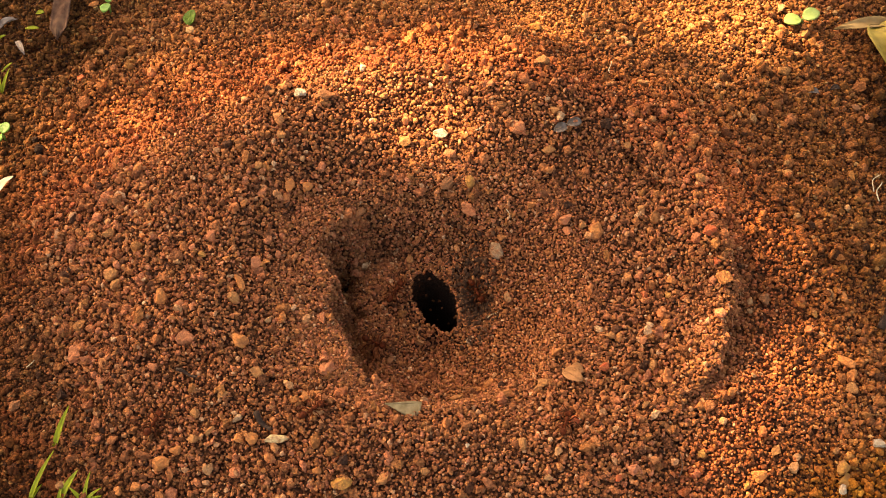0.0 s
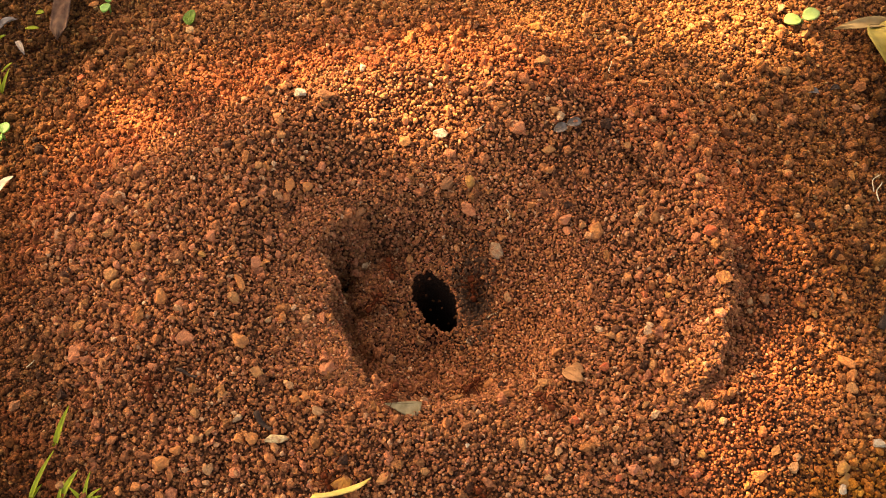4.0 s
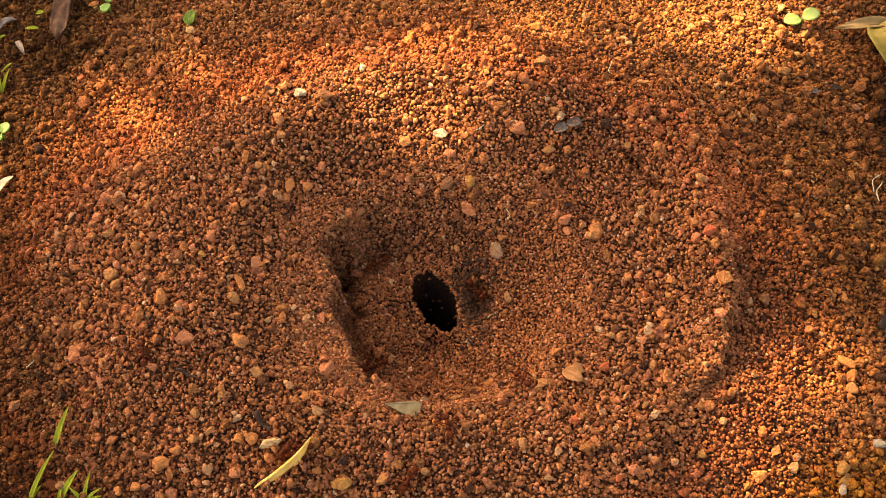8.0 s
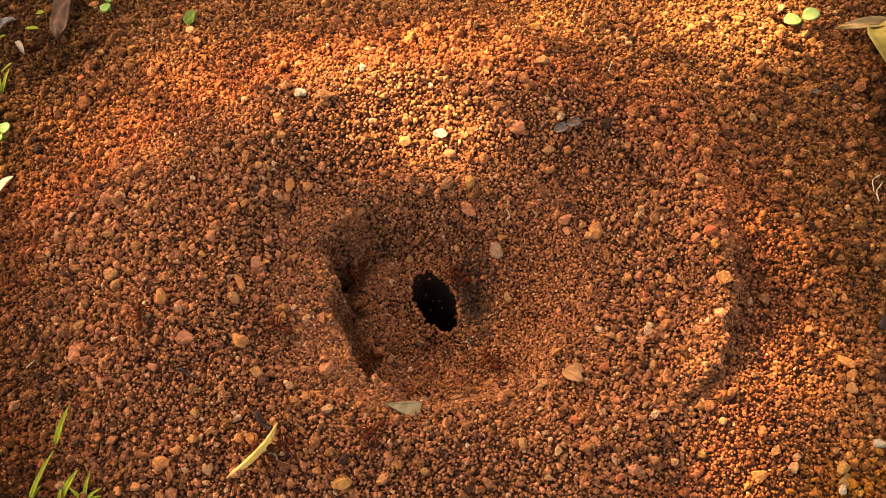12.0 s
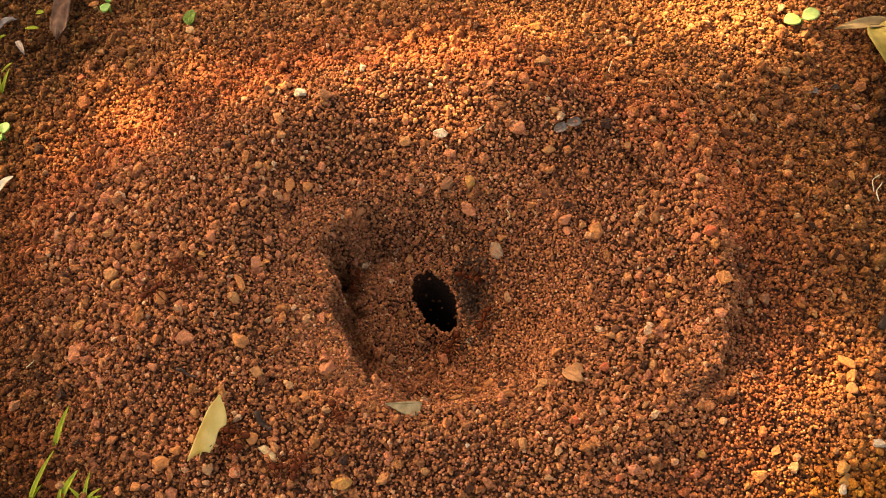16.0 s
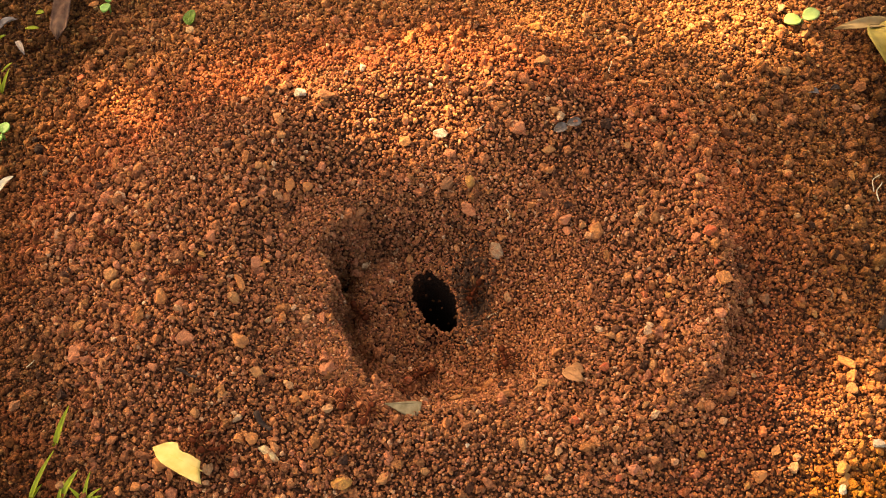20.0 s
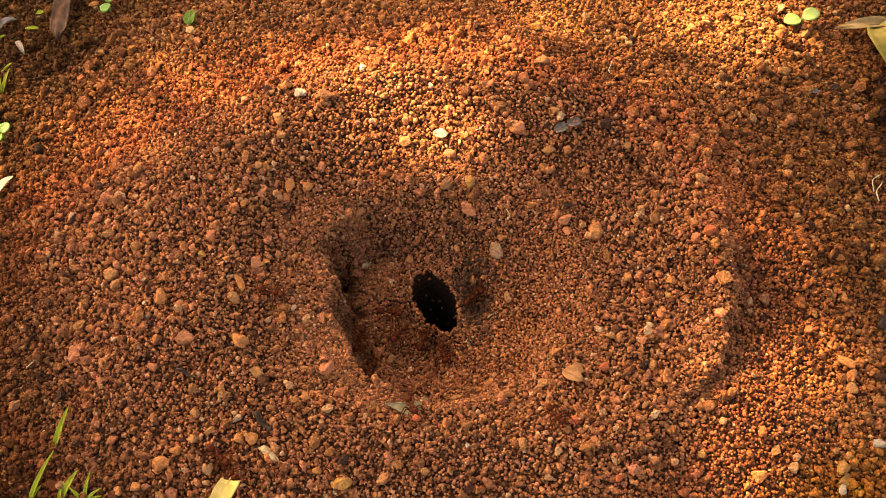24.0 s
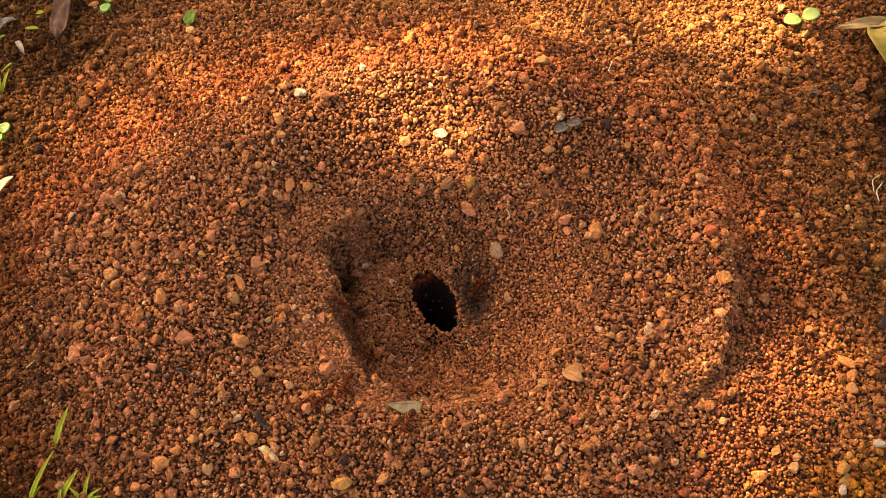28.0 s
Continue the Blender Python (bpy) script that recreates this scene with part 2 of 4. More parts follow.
def build_ground():
    xs, ys = spread(0.0011, 0.165, 0.165, 300.0), spread(0.0011, 0.10, 0.14, 300.0)
    gx, gy = np.meshgrid(xs, ys)
    z, d = land(gx, gy), 0.0006
    steep = np.hypot(land(gx + d, gy) - land(gx - d, gy), land(gx, gy + d) - land(gx, gy - d)) / (2 * d)
    under = np.minimum(0.0007 * np.hypot(1, steep), 0.007) * np.exp(-(np.hypot(gx, gy) / 0.5) ** 2)      # the crumbs stand proud of it
    verts = np.stack([gx.ravel(), gy.ravel(), (z - under).ravel()], 1)
    w, h = len(xs), len(ys)
    i = (np.arange(h - 1)[:, None] * w + np.arange(w - 1)[None, :]).ravel()
    tris = np.concatenate([np.stack([i, i + 1, i + w + 1], 1), np.stack([i, i + w + 1, i + w], 1)])
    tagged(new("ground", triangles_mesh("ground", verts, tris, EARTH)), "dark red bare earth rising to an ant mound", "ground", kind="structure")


build_ground()


# ---- the crumbs of earth ----
def crumb_shapes(count, level, seed):
    """Lumpy little stones of about unit width: a list of (verts, tris)."""
    shapes, rng = [], np.random.RandomState(seed)
    for k in range(count):
        bm = bmesh.new()
        if level == 2:
            bmesh.ops.create_cone(bm, segments=4, radius1=0.5, radius2=0.0, depth=0.5, cap_ends=False)
            lower = bmesh.ops.create_cone(bm, segments=4, radius1=0.0, radius2=0.5, depth=0.5, cap_ends=False)["verts"]
            for p in lower:
                p.co.z -= 0.5
            bmesh.ops.remove_doubles(bm, verts=bm.verts[:], dist=0.001)
            bmesh.ops.subdivide_edges(bm, edges=bm.edges[:], cuts=1, use_grid_fill=True)
            bmesh.ops.triangulate(bm, faces=bm.faces[:])
            for p in bm.verts:
                p.co = (p.co + Vector((0, 0, 0.25))).normalized() * 0.5
        else:
            bmesh.ops.create_icosphere(bm, subdivisions=max(level - 1, 1), radius=0.5)
        bm.verts.index_update()
        v = np.array([p.co for p in bm.verts])
        t = np.array([[p.index for p in f.verts] for f in bm.faces])
        bm.free()
        v = v * (1 + rng.normal(0, (0.0, 0.20, 0.15, 0.09)[level], len(v)))[:, None]
        for n in rng.normal(size=(7, 3)):        # broken faces
            n = n / np.linalg.norm(n)
            v = v - np.clip(v @ n - rng.uniform(0.20, 0.40), 0, 1)[:, None] * n * 0.95
        shapes.append((v * np.array([1.2, rng.uniform(0.8, 1.15), rng.uniform(0.65, 1.0)]), t))
    return shapes


def fused(shapes, count, pieces, seed):
    """Crumbs stuck together out of a few lumps."""
    rng, out = np.random.RandomState(seed), []
    for k in range(count):
        vs, ts, base = [], [], 0
        for j in range(pieces):
            v, t = shapes[rng.randint(len(shapes))]
            shift = rng.normal(size=3)
            shift *= (0.0 if j == 0 else rng.uniform(0.32, 0.52)) / np.linalg.norm(shift)
            vs.append((v * (1.0 if j == 0 else rng.uniform(0.55, 0.9)))[:, [0, 1, 2] if j % 2 else [2, 0, 1]] + shift)
            ts.append(t + base)
            base += len(v)
        v = np.concatenate(vs)
        out.append((v / np.mean(v.max(0) - v.min(0)), np.concatenate(ts)))
    return out


def turns(rng, count):
    """Random rotation matrices."""
    q = rng.normal(size=(count, 4))
    w, x, y, z = (q / np.linalg.norm(q, axis=1)[:, None]).T
    return np.stack([1 - 2 * (y * y + z * z), 2 * (x * y - z * w), 2 * (x * z + y * w),
                     2 * (x * y + z * w), 1 - 2 * (x * x + z * z), 2 * (y * z - x * w),
                     2 * (x * z - y * w), 2 * (y * z + x * w), 1 - 2 * (x * x + y * y)], 1).reshape(count, 3, 3)


def scatter(name, label, shapes, x, y, size, sink, rng, material=CRUMBS, z=None, smooth=False):
    """One heap of loose crumbs, each a closed lump resting in the ground."""
    z = (land(x, y) if z is None else z) - sink * size
    kind, turn = rng.randint(0, len(shapes), len(x)), turns(rng, len(x))
    verts, tris, base = [], [], 0
    for k, (v, t) in enumerate(shapes):
        pick = np.nonzero(kind == k)[0]
        if not len(pick):
            continue
        p = np.einsum("nij,vj->nvi", turn[pick], v) * size[pick, None, None] + np.stack([x, y, z], 1)[pick][:, None, :]
        verts.append(p.reshape(-1, 3))
        tris.append((t[None] + (np.arange(len(pick)) * len(v))[:, None, None] + base).reshape(-1, 3))
        base += len(pick) * len(v)
    return tagged(new(name, triangles_mesh(name, np.concatenate(verts), np.concatenate(tris), material, smooth)), label, "soil", kind="stuff")


def jittered(rng, step, x0, x1, y0, y1):
    gx, gy = np.meshgrid(np.arange(x0, x1, step), np.arange(y0, y1, step))
    return (gx + rng.uniform(-0.5, 0.5, gx.shape) * step).ravel(), (gy + rng.uniform(-0.5, 0.5, gy.shape) * step).ravel()


def coarse(x, y):
    """Where the crumbs are larger: 0.75 in the pit's fine wall to 1.25 on the loose ground beside the mound."""
    u, v = x - CX, y - CY
    r = np.hypot(u, v)
    fine_wall = np.exp(-(((u - 0.030) / 0.016) ** 2 + ((v + 0.002) / 0.020) ** 2)) + 0.8 * np.exp(-(r / 0.026) ** 2) + 1.2 * np.exp(-(((u - 0.098) / 0.018) ** 2 + ((v + 0.022) / 0.042) ** 2))
    return 1 - 0.30 * np.clip(fine_wall, 0, 1) + 0.12 * ease(0.08, 0.12, np.abs(u)) + 0.10 * rough(x, y, 0.02, 9)


def seen(x, y):
    """The stretch round the mound that is thick with crumbs."""
    return (np.abs(x) < 0.130 + 0.18 * (y + 0.078)) & (y > -0.082) & (y < 0.124)


def down_banks(rng, lines, count):
    """Places spread evenly down steep profiles: each line is a row of (x, y) across a bank."""
    xs, ys = lines[:, :, 0], lines[:, :, 1]
    zs = land(xs, ys)
    step = np.sqrt(np.diff(xs) ** 2 + np.diff(ys) ** 2 + np.diff(zs) ** 2)
    run = np.concatenate([np.zeros((len(xs), 1)), np.cumsum(step, 1)], 1)
    out = []
    for k in range(len(xs)):
        at = rng.uniform(0, run[k, -1], count)
        out.append(np.stack([np.interp(at, run[k], a[k]) for a in (xs, ys, zs)], 1))
    return np.concatenate(out)


def build_crumbs():
    rng = np.random.RandomState(11)
    small, middling, large = crumb_shapes(14, 1, 3), crumb_shapes(16, 2, 5), crumb_shapes(8, 3, 4)
    double, cluster = fused(small, 8, 2, 8), fused(middling, 12, 3, 9)
    x, y = jittered(rng, 0.00114, -0.165, 0.165, -0.082, 0.122)
    keep = (shaft(x, y) > 0.99) & seen(x, y)
    x, y = x[keep], y[keep]
    steep = np.hypot(land(x + 0.0004, y) - land(x - 0.0004, y), land(x, y + 0.0004) - land(x, y - 0.0004)) / 0.0008
    pick = np.repeat(np.arange(len(x)), np.clip(np.round(steep * 1.3), 1, 9).astype(int))      # more of them on steep banks
    x, y = x[pick] + rng.uniform(-0.0005, 0.0005, len(pick)), y[pick] + rng.uniform(-0.0005, 0.0005, len(pick))
    keep = shaft(x, y) > 1.07
    x, y = x[keep], y[keep]
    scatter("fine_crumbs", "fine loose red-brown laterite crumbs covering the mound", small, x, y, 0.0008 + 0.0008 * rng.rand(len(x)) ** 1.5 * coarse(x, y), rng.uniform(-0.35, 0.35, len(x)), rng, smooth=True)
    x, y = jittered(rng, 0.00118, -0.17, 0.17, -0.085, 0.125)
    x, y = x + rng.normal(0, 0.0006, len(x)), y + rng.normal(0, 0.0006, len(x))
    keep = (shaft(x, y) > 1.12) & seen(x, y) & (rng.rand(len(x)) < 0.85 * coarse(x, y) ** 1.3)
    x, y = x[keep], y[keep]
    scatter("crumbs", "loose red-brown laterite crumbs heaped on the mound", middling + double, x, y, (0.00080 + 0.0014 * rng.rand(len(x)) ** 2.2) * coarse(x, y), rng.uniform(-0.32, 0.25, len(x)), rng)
    x, y = jittered(rng, 0.0045, -0.17, 0.17, -0.10, 0.13)
    x, y = x + rng.normal(0, 0.002, len(x)), y + rng.normal(0, 0.002, len(x))
    keep = (shaft(x, y) > 1.3) & (rng.rand(len(x)) < 0.75 * coarse(x, y) ** 4)
    x, y = x[keep], y[keep]
    size, sink = (0.0020 + 0.0021 * rng.rand(len(x)) ** 2.6) * coarse(x, y), rng.uniform(-0.4, 0.05, len(x))
    # the clods round the pit that can be told apart are things of their own
    pick = np.nonzero((np.abs(x - CX) < 0.085) & (np.abs(y - CY - 0.005) < 0.055) & (size > 0.0023))[0][:280]
    shapes = [mesh_from("earth_clod", v * 0.003, [tuple(q) for q in t], CLODS, False) for v, t in cluster + large]
    for n, k in enumerate(pick):
        ob = new("earth_clod", shapes[n % len(shapes)])
        m = Matrix(turns(rng, 1)[0].tolist()).to_4x4() @ Matrix.Scale(float(size[k]) / 0.003, 4)
        m.translation = (x[k], y[k], height(x[k], y[k]) - sink[k] * size[k])
        ob.matrix_basis = m
        tagged(ob, "red-brown clod of earth lying among the crumbs", "clod", "clods on the mound")
    rest = np.setdiff1d(np.arange(len(x)), pick)
    x, y, size, sink = x[rest], y[rest], size[rest], sink[rest]
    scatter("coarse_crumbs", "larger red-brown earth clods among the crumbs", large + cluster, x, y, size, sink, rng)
    x, y = jittered(rng, 0.00072, CX - 0.048, CX + 0.050, CY - 0.040, CY + 0.046)
    keep = (shaft(x, y) > 0.99) & (np.hypot((x - CX) / 0.049, (y - CY - 0.003) / 0.042) < 1 + 0.2 * rough(x, y, 0.008, 15))
    x, y = x[keep], y[keep]
    scatter("pit_grit", "fine red-brown grit lining the pit of the nest", small, x, y, 0.0006 + 0.0006 * rng.rand(len(x)), rng.uniform(-0.6, 0.2, len(x)), rng)
    # the two steep banks: the pit's wall and the end of the mound
    a = np.radians(rng.uniform(125, 255, 620))[:, None]
    r = np.linspace(0.019, 0.040, 90)[None, :]
    wall = down_banks(rng, np.stack([CX + r * np.cos(a), CY + r * np.sin(a)], 2), 7)
    v = rng.uniform(-0.055, 0.035, 420)[:, None]
    u = np.interp(v, RIM_Y, RIM_X) + np.linspace(-0.005, 0.007, 60)[None, :]
    bank = down_banks(rng, np.stack([u, v + 0 * u], 2), 5)
    p = np.concatenate([wall, bank])
    p[:, :2] += rng.normal(0, 0.0003, (len(p), 2))
    scatter("bank_crumbs", "red-brown earth crumbs clinging to the steep banks", middling, p[:, 0], p[:, 1], 0.0007 + 0.0013 * rng.rand(len(p)) ** 2.2, rng.uniform(-0.2, 0.3, len(p)), rng, CRUMBS, p[:, 2])
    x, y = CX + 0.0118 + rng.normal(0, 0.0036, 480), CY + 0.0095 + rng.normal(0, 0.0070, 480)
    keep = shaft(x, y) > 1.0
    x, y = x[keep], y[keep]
    scatter("humus_crumbs", "dark moist humus crumbs beside the shaft's mouth", middling, x, y, 0.0007 + 0.0014 * rng.rand(len(x)) ** 2, rng.uniform(-0.9, -0.2, len(x)), rng, HUMUS)
    a, r = rng.uniform(0, 2 * np.pi, 5000), 0.13 + np.abs(rng.normal(0, 0.16, 5000))
    x, y = r * np.cos(a), 0.015 + r * np.sin(a)
    keep = ~seen(x, y)
    x, y = x[keep], y[keep]
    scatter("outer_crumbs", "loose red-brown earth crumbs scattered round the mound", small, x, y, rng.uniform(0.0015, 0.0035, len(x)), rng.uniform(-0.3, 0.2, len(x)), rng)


build_crumbs()


# ---- the shrub whose leaves dapple the mound ----
SHRUB_LEAF = leaf_material("shrub_leaf", (0.035, 0.075, 0.016), (0.07, 0.13, 0.03), 40.0, 0.35, 0.45)
BARK = plain_material("bark", (0.07, 0.045, 0.03), (0.17, 0.12, 0.08), 0.9, 90.0, 0.8, 200.0)
ROOT = Vector((-1.20, 0.92, 0.0))


def tube(bm, path, r0, r1, sides=7):
    """A tapered tube along points."""
    rings = []
    for i, p in enumerate(path):
        p = Vector(p)
        a, b = Vector(path[max(i - 1, 0)]), Vector(path[min(i + 1, len(path) - 1)])
        d = (b - a).normalized()
        s = d.orthogonal().normalized()
        t = d.cross(s)
        r = r0 + (r1 - r0) * i / (len(path) - 1)
        rings.append([bm.verts.new(p + (s * math.cos(k * math.tau / sides) + t * math.sin(k * math.tau / sides)) * r) for k in range(sides)])
    for a, b in zip(rings, rings[1:]):
        for k in range(sides):
            bm.faces.new((a[k], a[(k + 1) % sides], b[(k + 1) % sides], b[k]))
    bm.faces.new(rings[0][::-1])
    bm.faces.new(rings[-1])


def lit(x, y):
    """How much sun the leaves let through to a place on the ground, 0 to 1: middle, half widths and clearness of each opening."""
    gaps = ((0.098, 0.094, 0.031, 0.022, 1.0), (0.082, 0.072, 0.030, 0.016, 0.34), (0.044, 0.092, 0.044, 0.020, 0.36),
            (-0.0155, 0.042, 0.032, 0.021, 1.0), (0.004, 0.064, 0.032, 0.019, 0.75), (-0.039, 0.054, 0.034, 0.020, 0.55), (-0.080, 0.062, 0.058, 0.022, 0.56), (-0.120, 0.042, 0.036, 0.018, 0.45),
            (0.0965, 0.000, 0.0165, 0.0135, 1.0), (0.0965, -0.030, 0.018, 0.016, 0.9), (0.084, -0.051, 0.019, 0.018, 0.75), (0.076, -0.072, 0.022, 0.018, 0.60),
            (0.120, -0.019, 0.020, 0.018, 0.15), (0.108, -0.068, 0.020, 0.016, 0.25), (-0.0515, -0.135, 0.012, 0.013, 1.0))
    return max(k * min(1.0, max(0.0, 1 - (math.hypot((x - a) / p, (y - b) / q) - 0.8) / 0.5)) for a, b, p, q, k in gaps)


def build_shrub():
    rng = random.Random(5)
    shrub = tagged(new("shrub"), "leafy green shrub that shades the mound", "shrub")
    shrub.location = ROOT
    ROOT.z = height(ROOT.x, ROOT.y) - 0.02
    shrub.location = ROOT
    hub = SUN * 1.35 + Vector((-0.30, 0.24, 0.06)) - ROOT
    bm = bmesh.new()
    tube(bm, [(0, 0, 0), (0.03, -0.01, 0.3), hub * 0.6 + Vector((0, 0, 0.12)), hub], 0.022, 0.010, 10)
    part("trunk", bm, BARK, shrub)
    branches = []
    plots = ((-0.215, -0.065, 0.025, 0.200), (-0.07, 0.075, 0.025, 0.200), (0.07, 0.225, -0.020, 0.220),
             (-0.215, -0.035, -0.240, 0.035), (-0.04, 0.075, -0.160, 0.035), (-0.005, 0.225, -0.150, 0.025))
    for x0, x1, y0, y1 in plots:
        gx, gy = (x0 + x1) / 2, (y0 + y1) / 2
        bm = bmesh.new()
        end = Vector((gx, gy, 0.02)) + SUN * 1.32 - ROOT
        tube(bm, [hub, hub.lerp(end, 0.5) + Vector((0, 0, 0.03)), end], 0.0035, 0.0012)
        branch = part("branch", bm, BARK, shrub)
        branches.append(branch)
        bm = bmesh.new()
        for k in range(round(207000 * (x1 - x0) * (y1 - y0))):
            x, y = rng.uniform(x0, x1), rng.uniform(y0, y1)
            if rng.random() > -math.log(max(lit(x, y), 0.003)) / 5.8 or ((x / 0.225) ** 4 + ((y + 0.01) / 0.24) ** 4) ** 0.25 > rng.uniform(0.8, 1.05):
                continue
            at = Vector((x, y, height(x, y))) + SUN * (1.32 + rng.uniform(-0.10, 0.10)) - ROOT
            m = Matrix.Translation(at) @ SUN.to_track_quat("Z", "Y").to_matrix().to_4x4() @ pose(0, 0, 0, rng.uniform(-45, 45), rng.uniform(-45, 45), rng.uniform(0, 360))
            long, wide = rng.uniform(0.004, 0.006), rng.uniform(0.0022, 0.0032)
            row = [(-long, 0, 0), (-long * 0.4, wide * 0.9, 0.002), (long * 0.3, wide, 0.003), (long, 0, -0.002), (long * 0.3, -wide, 0.003), (-long * 0.4, -wide * 0.9, 0.002)]
            bm.faces.new([bm.verts.new(m @ Vector(p)) for p in row])
        tagged(part("leaves", bm, SHRUB_LEAF, branch), kind="stuff")
    # the rest of the crown, loose sprays round the part that shades the mound
    for number in range(12):
        a, out = number * math.tau / 12 + rng.uniform(-0.2, 0.2), rng.uniform(0.34, 0.46)
        mid = SUN.to_track_quat("Z", "Y").to_matrix() @ Vector((out * math.cos(a), out * 0.75 * math.sin(a), rng.uniform(-0.1, 0.1))) + SUN * 1.34
        mid.z = max(mid.z, 0.42)
        bm = bmesh.new()
        tube(bm, [hub, hub.lerp(mid - ROOT, 0.5) + Vector((0, 0, 0.05)), mid - ROOT], 0.0035, 0.0015)
        branch = part("branch", bm, BARK, shrub)
        bm = bmesh.new()
        for k in range(420):
            at = mid - ROOT + Vector((rng.gauss(0, 0.055), rng.gauss(0, 0.055), rng.gauss(0, 0.04)))
            m = Matrix.Translation(at) @ pose(0, 0, 0, rng.uniform(-60, 60), rng.uniform(-60, 60), rng.uniform(0, 360))
            long, wide = rng.uniform(0.010, 0.016), rng.uniform(0.005, 0.008)
            row = [(-long, 0, 0), (-long * 0.4, wide * 0.9, 0.002), (long * 0.3, wide, 0.003), (long, 0, -0.002), (long * 0.3, -wide, 0.003), (-long * 0.4, -wide * 0.9, 0.002)]
            bm.faces.new([bm.verts.new(m @ Vector(p)) for p in row])
        tagged(part("leaves", bm, SHRUB_LEAF, branch), kind="stuff")
    return branches


BRANCHES = build_shrub()


# ---- stones ----
TONES = {
    "white": ((0.42, 0.31, 0.19), (0.64, 0.50, 0.34), "off-white"),
    "cream": ((0.50, 0.34, 0.15), (0.68, 0.51, 0.27), "cream-coloured"),
    "pale": ((0.38, 0.18, 0.078), (0.50, 0.27, 0.12), "pale cream"),
    "tan": ((0.34, 0.14, 0.048), (0.46, 0.21, 0.075), "tan"),
    "orange": ((0.46, 0.15, 0.045), (0.60, 0.23, 0.07), "orange-brown"),
    "red": ((0.42, 0.075, 0.028), (0.56, 0.13, 0.05), "brick-red"),
    "pink": ((0.42, 0.13, 0.055), (0.56, 0.20, 0.09), "pinkish"),
    "ochre": ((0.38, 0.165, 0.042), (0.50, 0.235, 0.060), "ochre-yellow"),
    "grey": ((0.20, 0.125, 0.07), (0.33, 0.215, 0.125), "grey-beige"),
    "brown": ((0.22, 0.085, 0.035), (0.34, 0.14, 0.06), "dull brown"),
}
STONES = {k: plain_material("stone_" + k, tuple(0.88 * c for c in lo), tuple(0.88 * c for c in hi), 0.9, 700.0, 0.8, 1600.0, 0.15, 0.85) for k, (lo, hi, _) in TONES.items()}
STONE_RNG = np.random.RandomState(21)


def stone_mesh(name, material, long, wide, high, level=3):
    """A broken little stone with worn edges, its base at the origin."""
    rng = STONE_RNG
    bm = bmesh.new()
    bmesh.ops.create_icosphere(bm, subdivisions=level, radius=0.5)
    v = np.array([p.co for p in bm.verts])
    f = [[p.index for p in q.verts] for q in bm.faces]
    bm.free()
    for n in rng.normal(size=(11, 3)):
        n = n / np.linalg.norm(n)
        v = v - np.clip(v @ n - rng.uniform(0.20, 0.40), 0, 1)[:, None] * n * 0.94
    d = v / np.linalg.norm(v, axis=1)[:, None]
    for k in range(5):
        w = rng.normal(size=3) * 5
        v = v * (1 + 0.035 * np.sin(d @ w + rng.uniform(0, 6)))[:, None]
    v = v * (1 + rng.normal(0, 0.018, len(v)))[:, None]
    v = v / (v.max(0) - v.min(0))
    v = v * np.array([long, wide, high])
    v[:, 2] -= v[:, 2].min()
    return mesh_from(name, v, f, material, False)


def pebble(tone, x, y, long, wide=0.0, lift=0.35):
    """A pebble half bedded in the crumbs. Sizes in millimetres."""
    long, wide = long / 1000, (wide or long * 0.85) / 1000
    high = 0.75 * min(long, wide)
    ob = new("pebble", stone_mesh("pebble", STONES[tone], long, wide, high))
    up = slope(x, y).to_track_quat("Z", "Y").to_matrix().to_4x4()
    at = Vector((x, y, height(x, y))) + slope(x, y) * (0.0008 - high * (1 - lift) * 0.6)
    ob.matrix_basis = Matrix.Translation(at) @ up @ pose(0, 0, 0, STONE_RNG.uniform(-12, 12), STONE_RNG.uniform(-12, 12), STONE_RNG.uniform(-25, 25))
    return tagged(ob, TONES[tone][2] + " pebble bedded in the red crumbs", "pebble", "pebbles on the mound")


pebble("orange", -0.1203, 0.1083, 3.7)
pebble("tan", -0.1143, 0.0862, 3.0)
pebble("orange", -0.1014, 0.0992, 2.3)
pebble("orange", -0.0905, 0.0654, 2.5)
pebble("red", -0.1181, 0.0724, 2.7)
pebble("brown", -0.0843, 0.0801, 3.0)
pebble("orange", -0.0497, 0.0542, 4.6, 2.7)
pebble("tan", -0.0527, 0.0520, 2.2)
pebble("tan", -0.0653, 0.0695, 1.7)
pebble("tan", -0.0486, 0.0358, 3.0)
pebble("pale", -0.1043, 0.0388, 2.0)
pebble("white", -0.0438, 0.0509, 3.7, 3.7)
pebble("brown", -0.0358, 0.0493, 5.6, 3.0)
pebble("pale", -0.0237, 0.0686, 2.3)
pebble("white", -0.0246, 0.0605, 2.7)
pebble("white", -0.0037, 0.0542, 1.7)
pebble("tan", -0.0181, 0.0508, 2.3)
pebble("white", -0.0005, 0.0386, 4.6, 3.3)
pebble("pink", 0.0230, 0.0389, 4.3, 4.6)
pebble("ochre", 0.0294, 0.0829, 4.0, 3.0)
pebble("tan", 0.0303, 0.0599, 3.3, 5.0)
pebble("pink", 0.0149, 0.0524, 2.3)
pebble("tan", 0.0338, 0.0439, 3.0)
pebble("tan", 0.0321, 0.0323, 4.3, 2.7)
pebble("red", -0.0250, 0.0522, 2.5)
pebble("orange", -0.0191, 0.1031, 4.0)
pebble("tan", -0.0114, 0.0362, 3.7)
pebble("pink", 0.0022, 0.0315, 4.3, 2.7)
pebble("pale", -0.0426, 0.0290, 2.2)
pebble("white", -0.0218, 0.0426, 1.5)
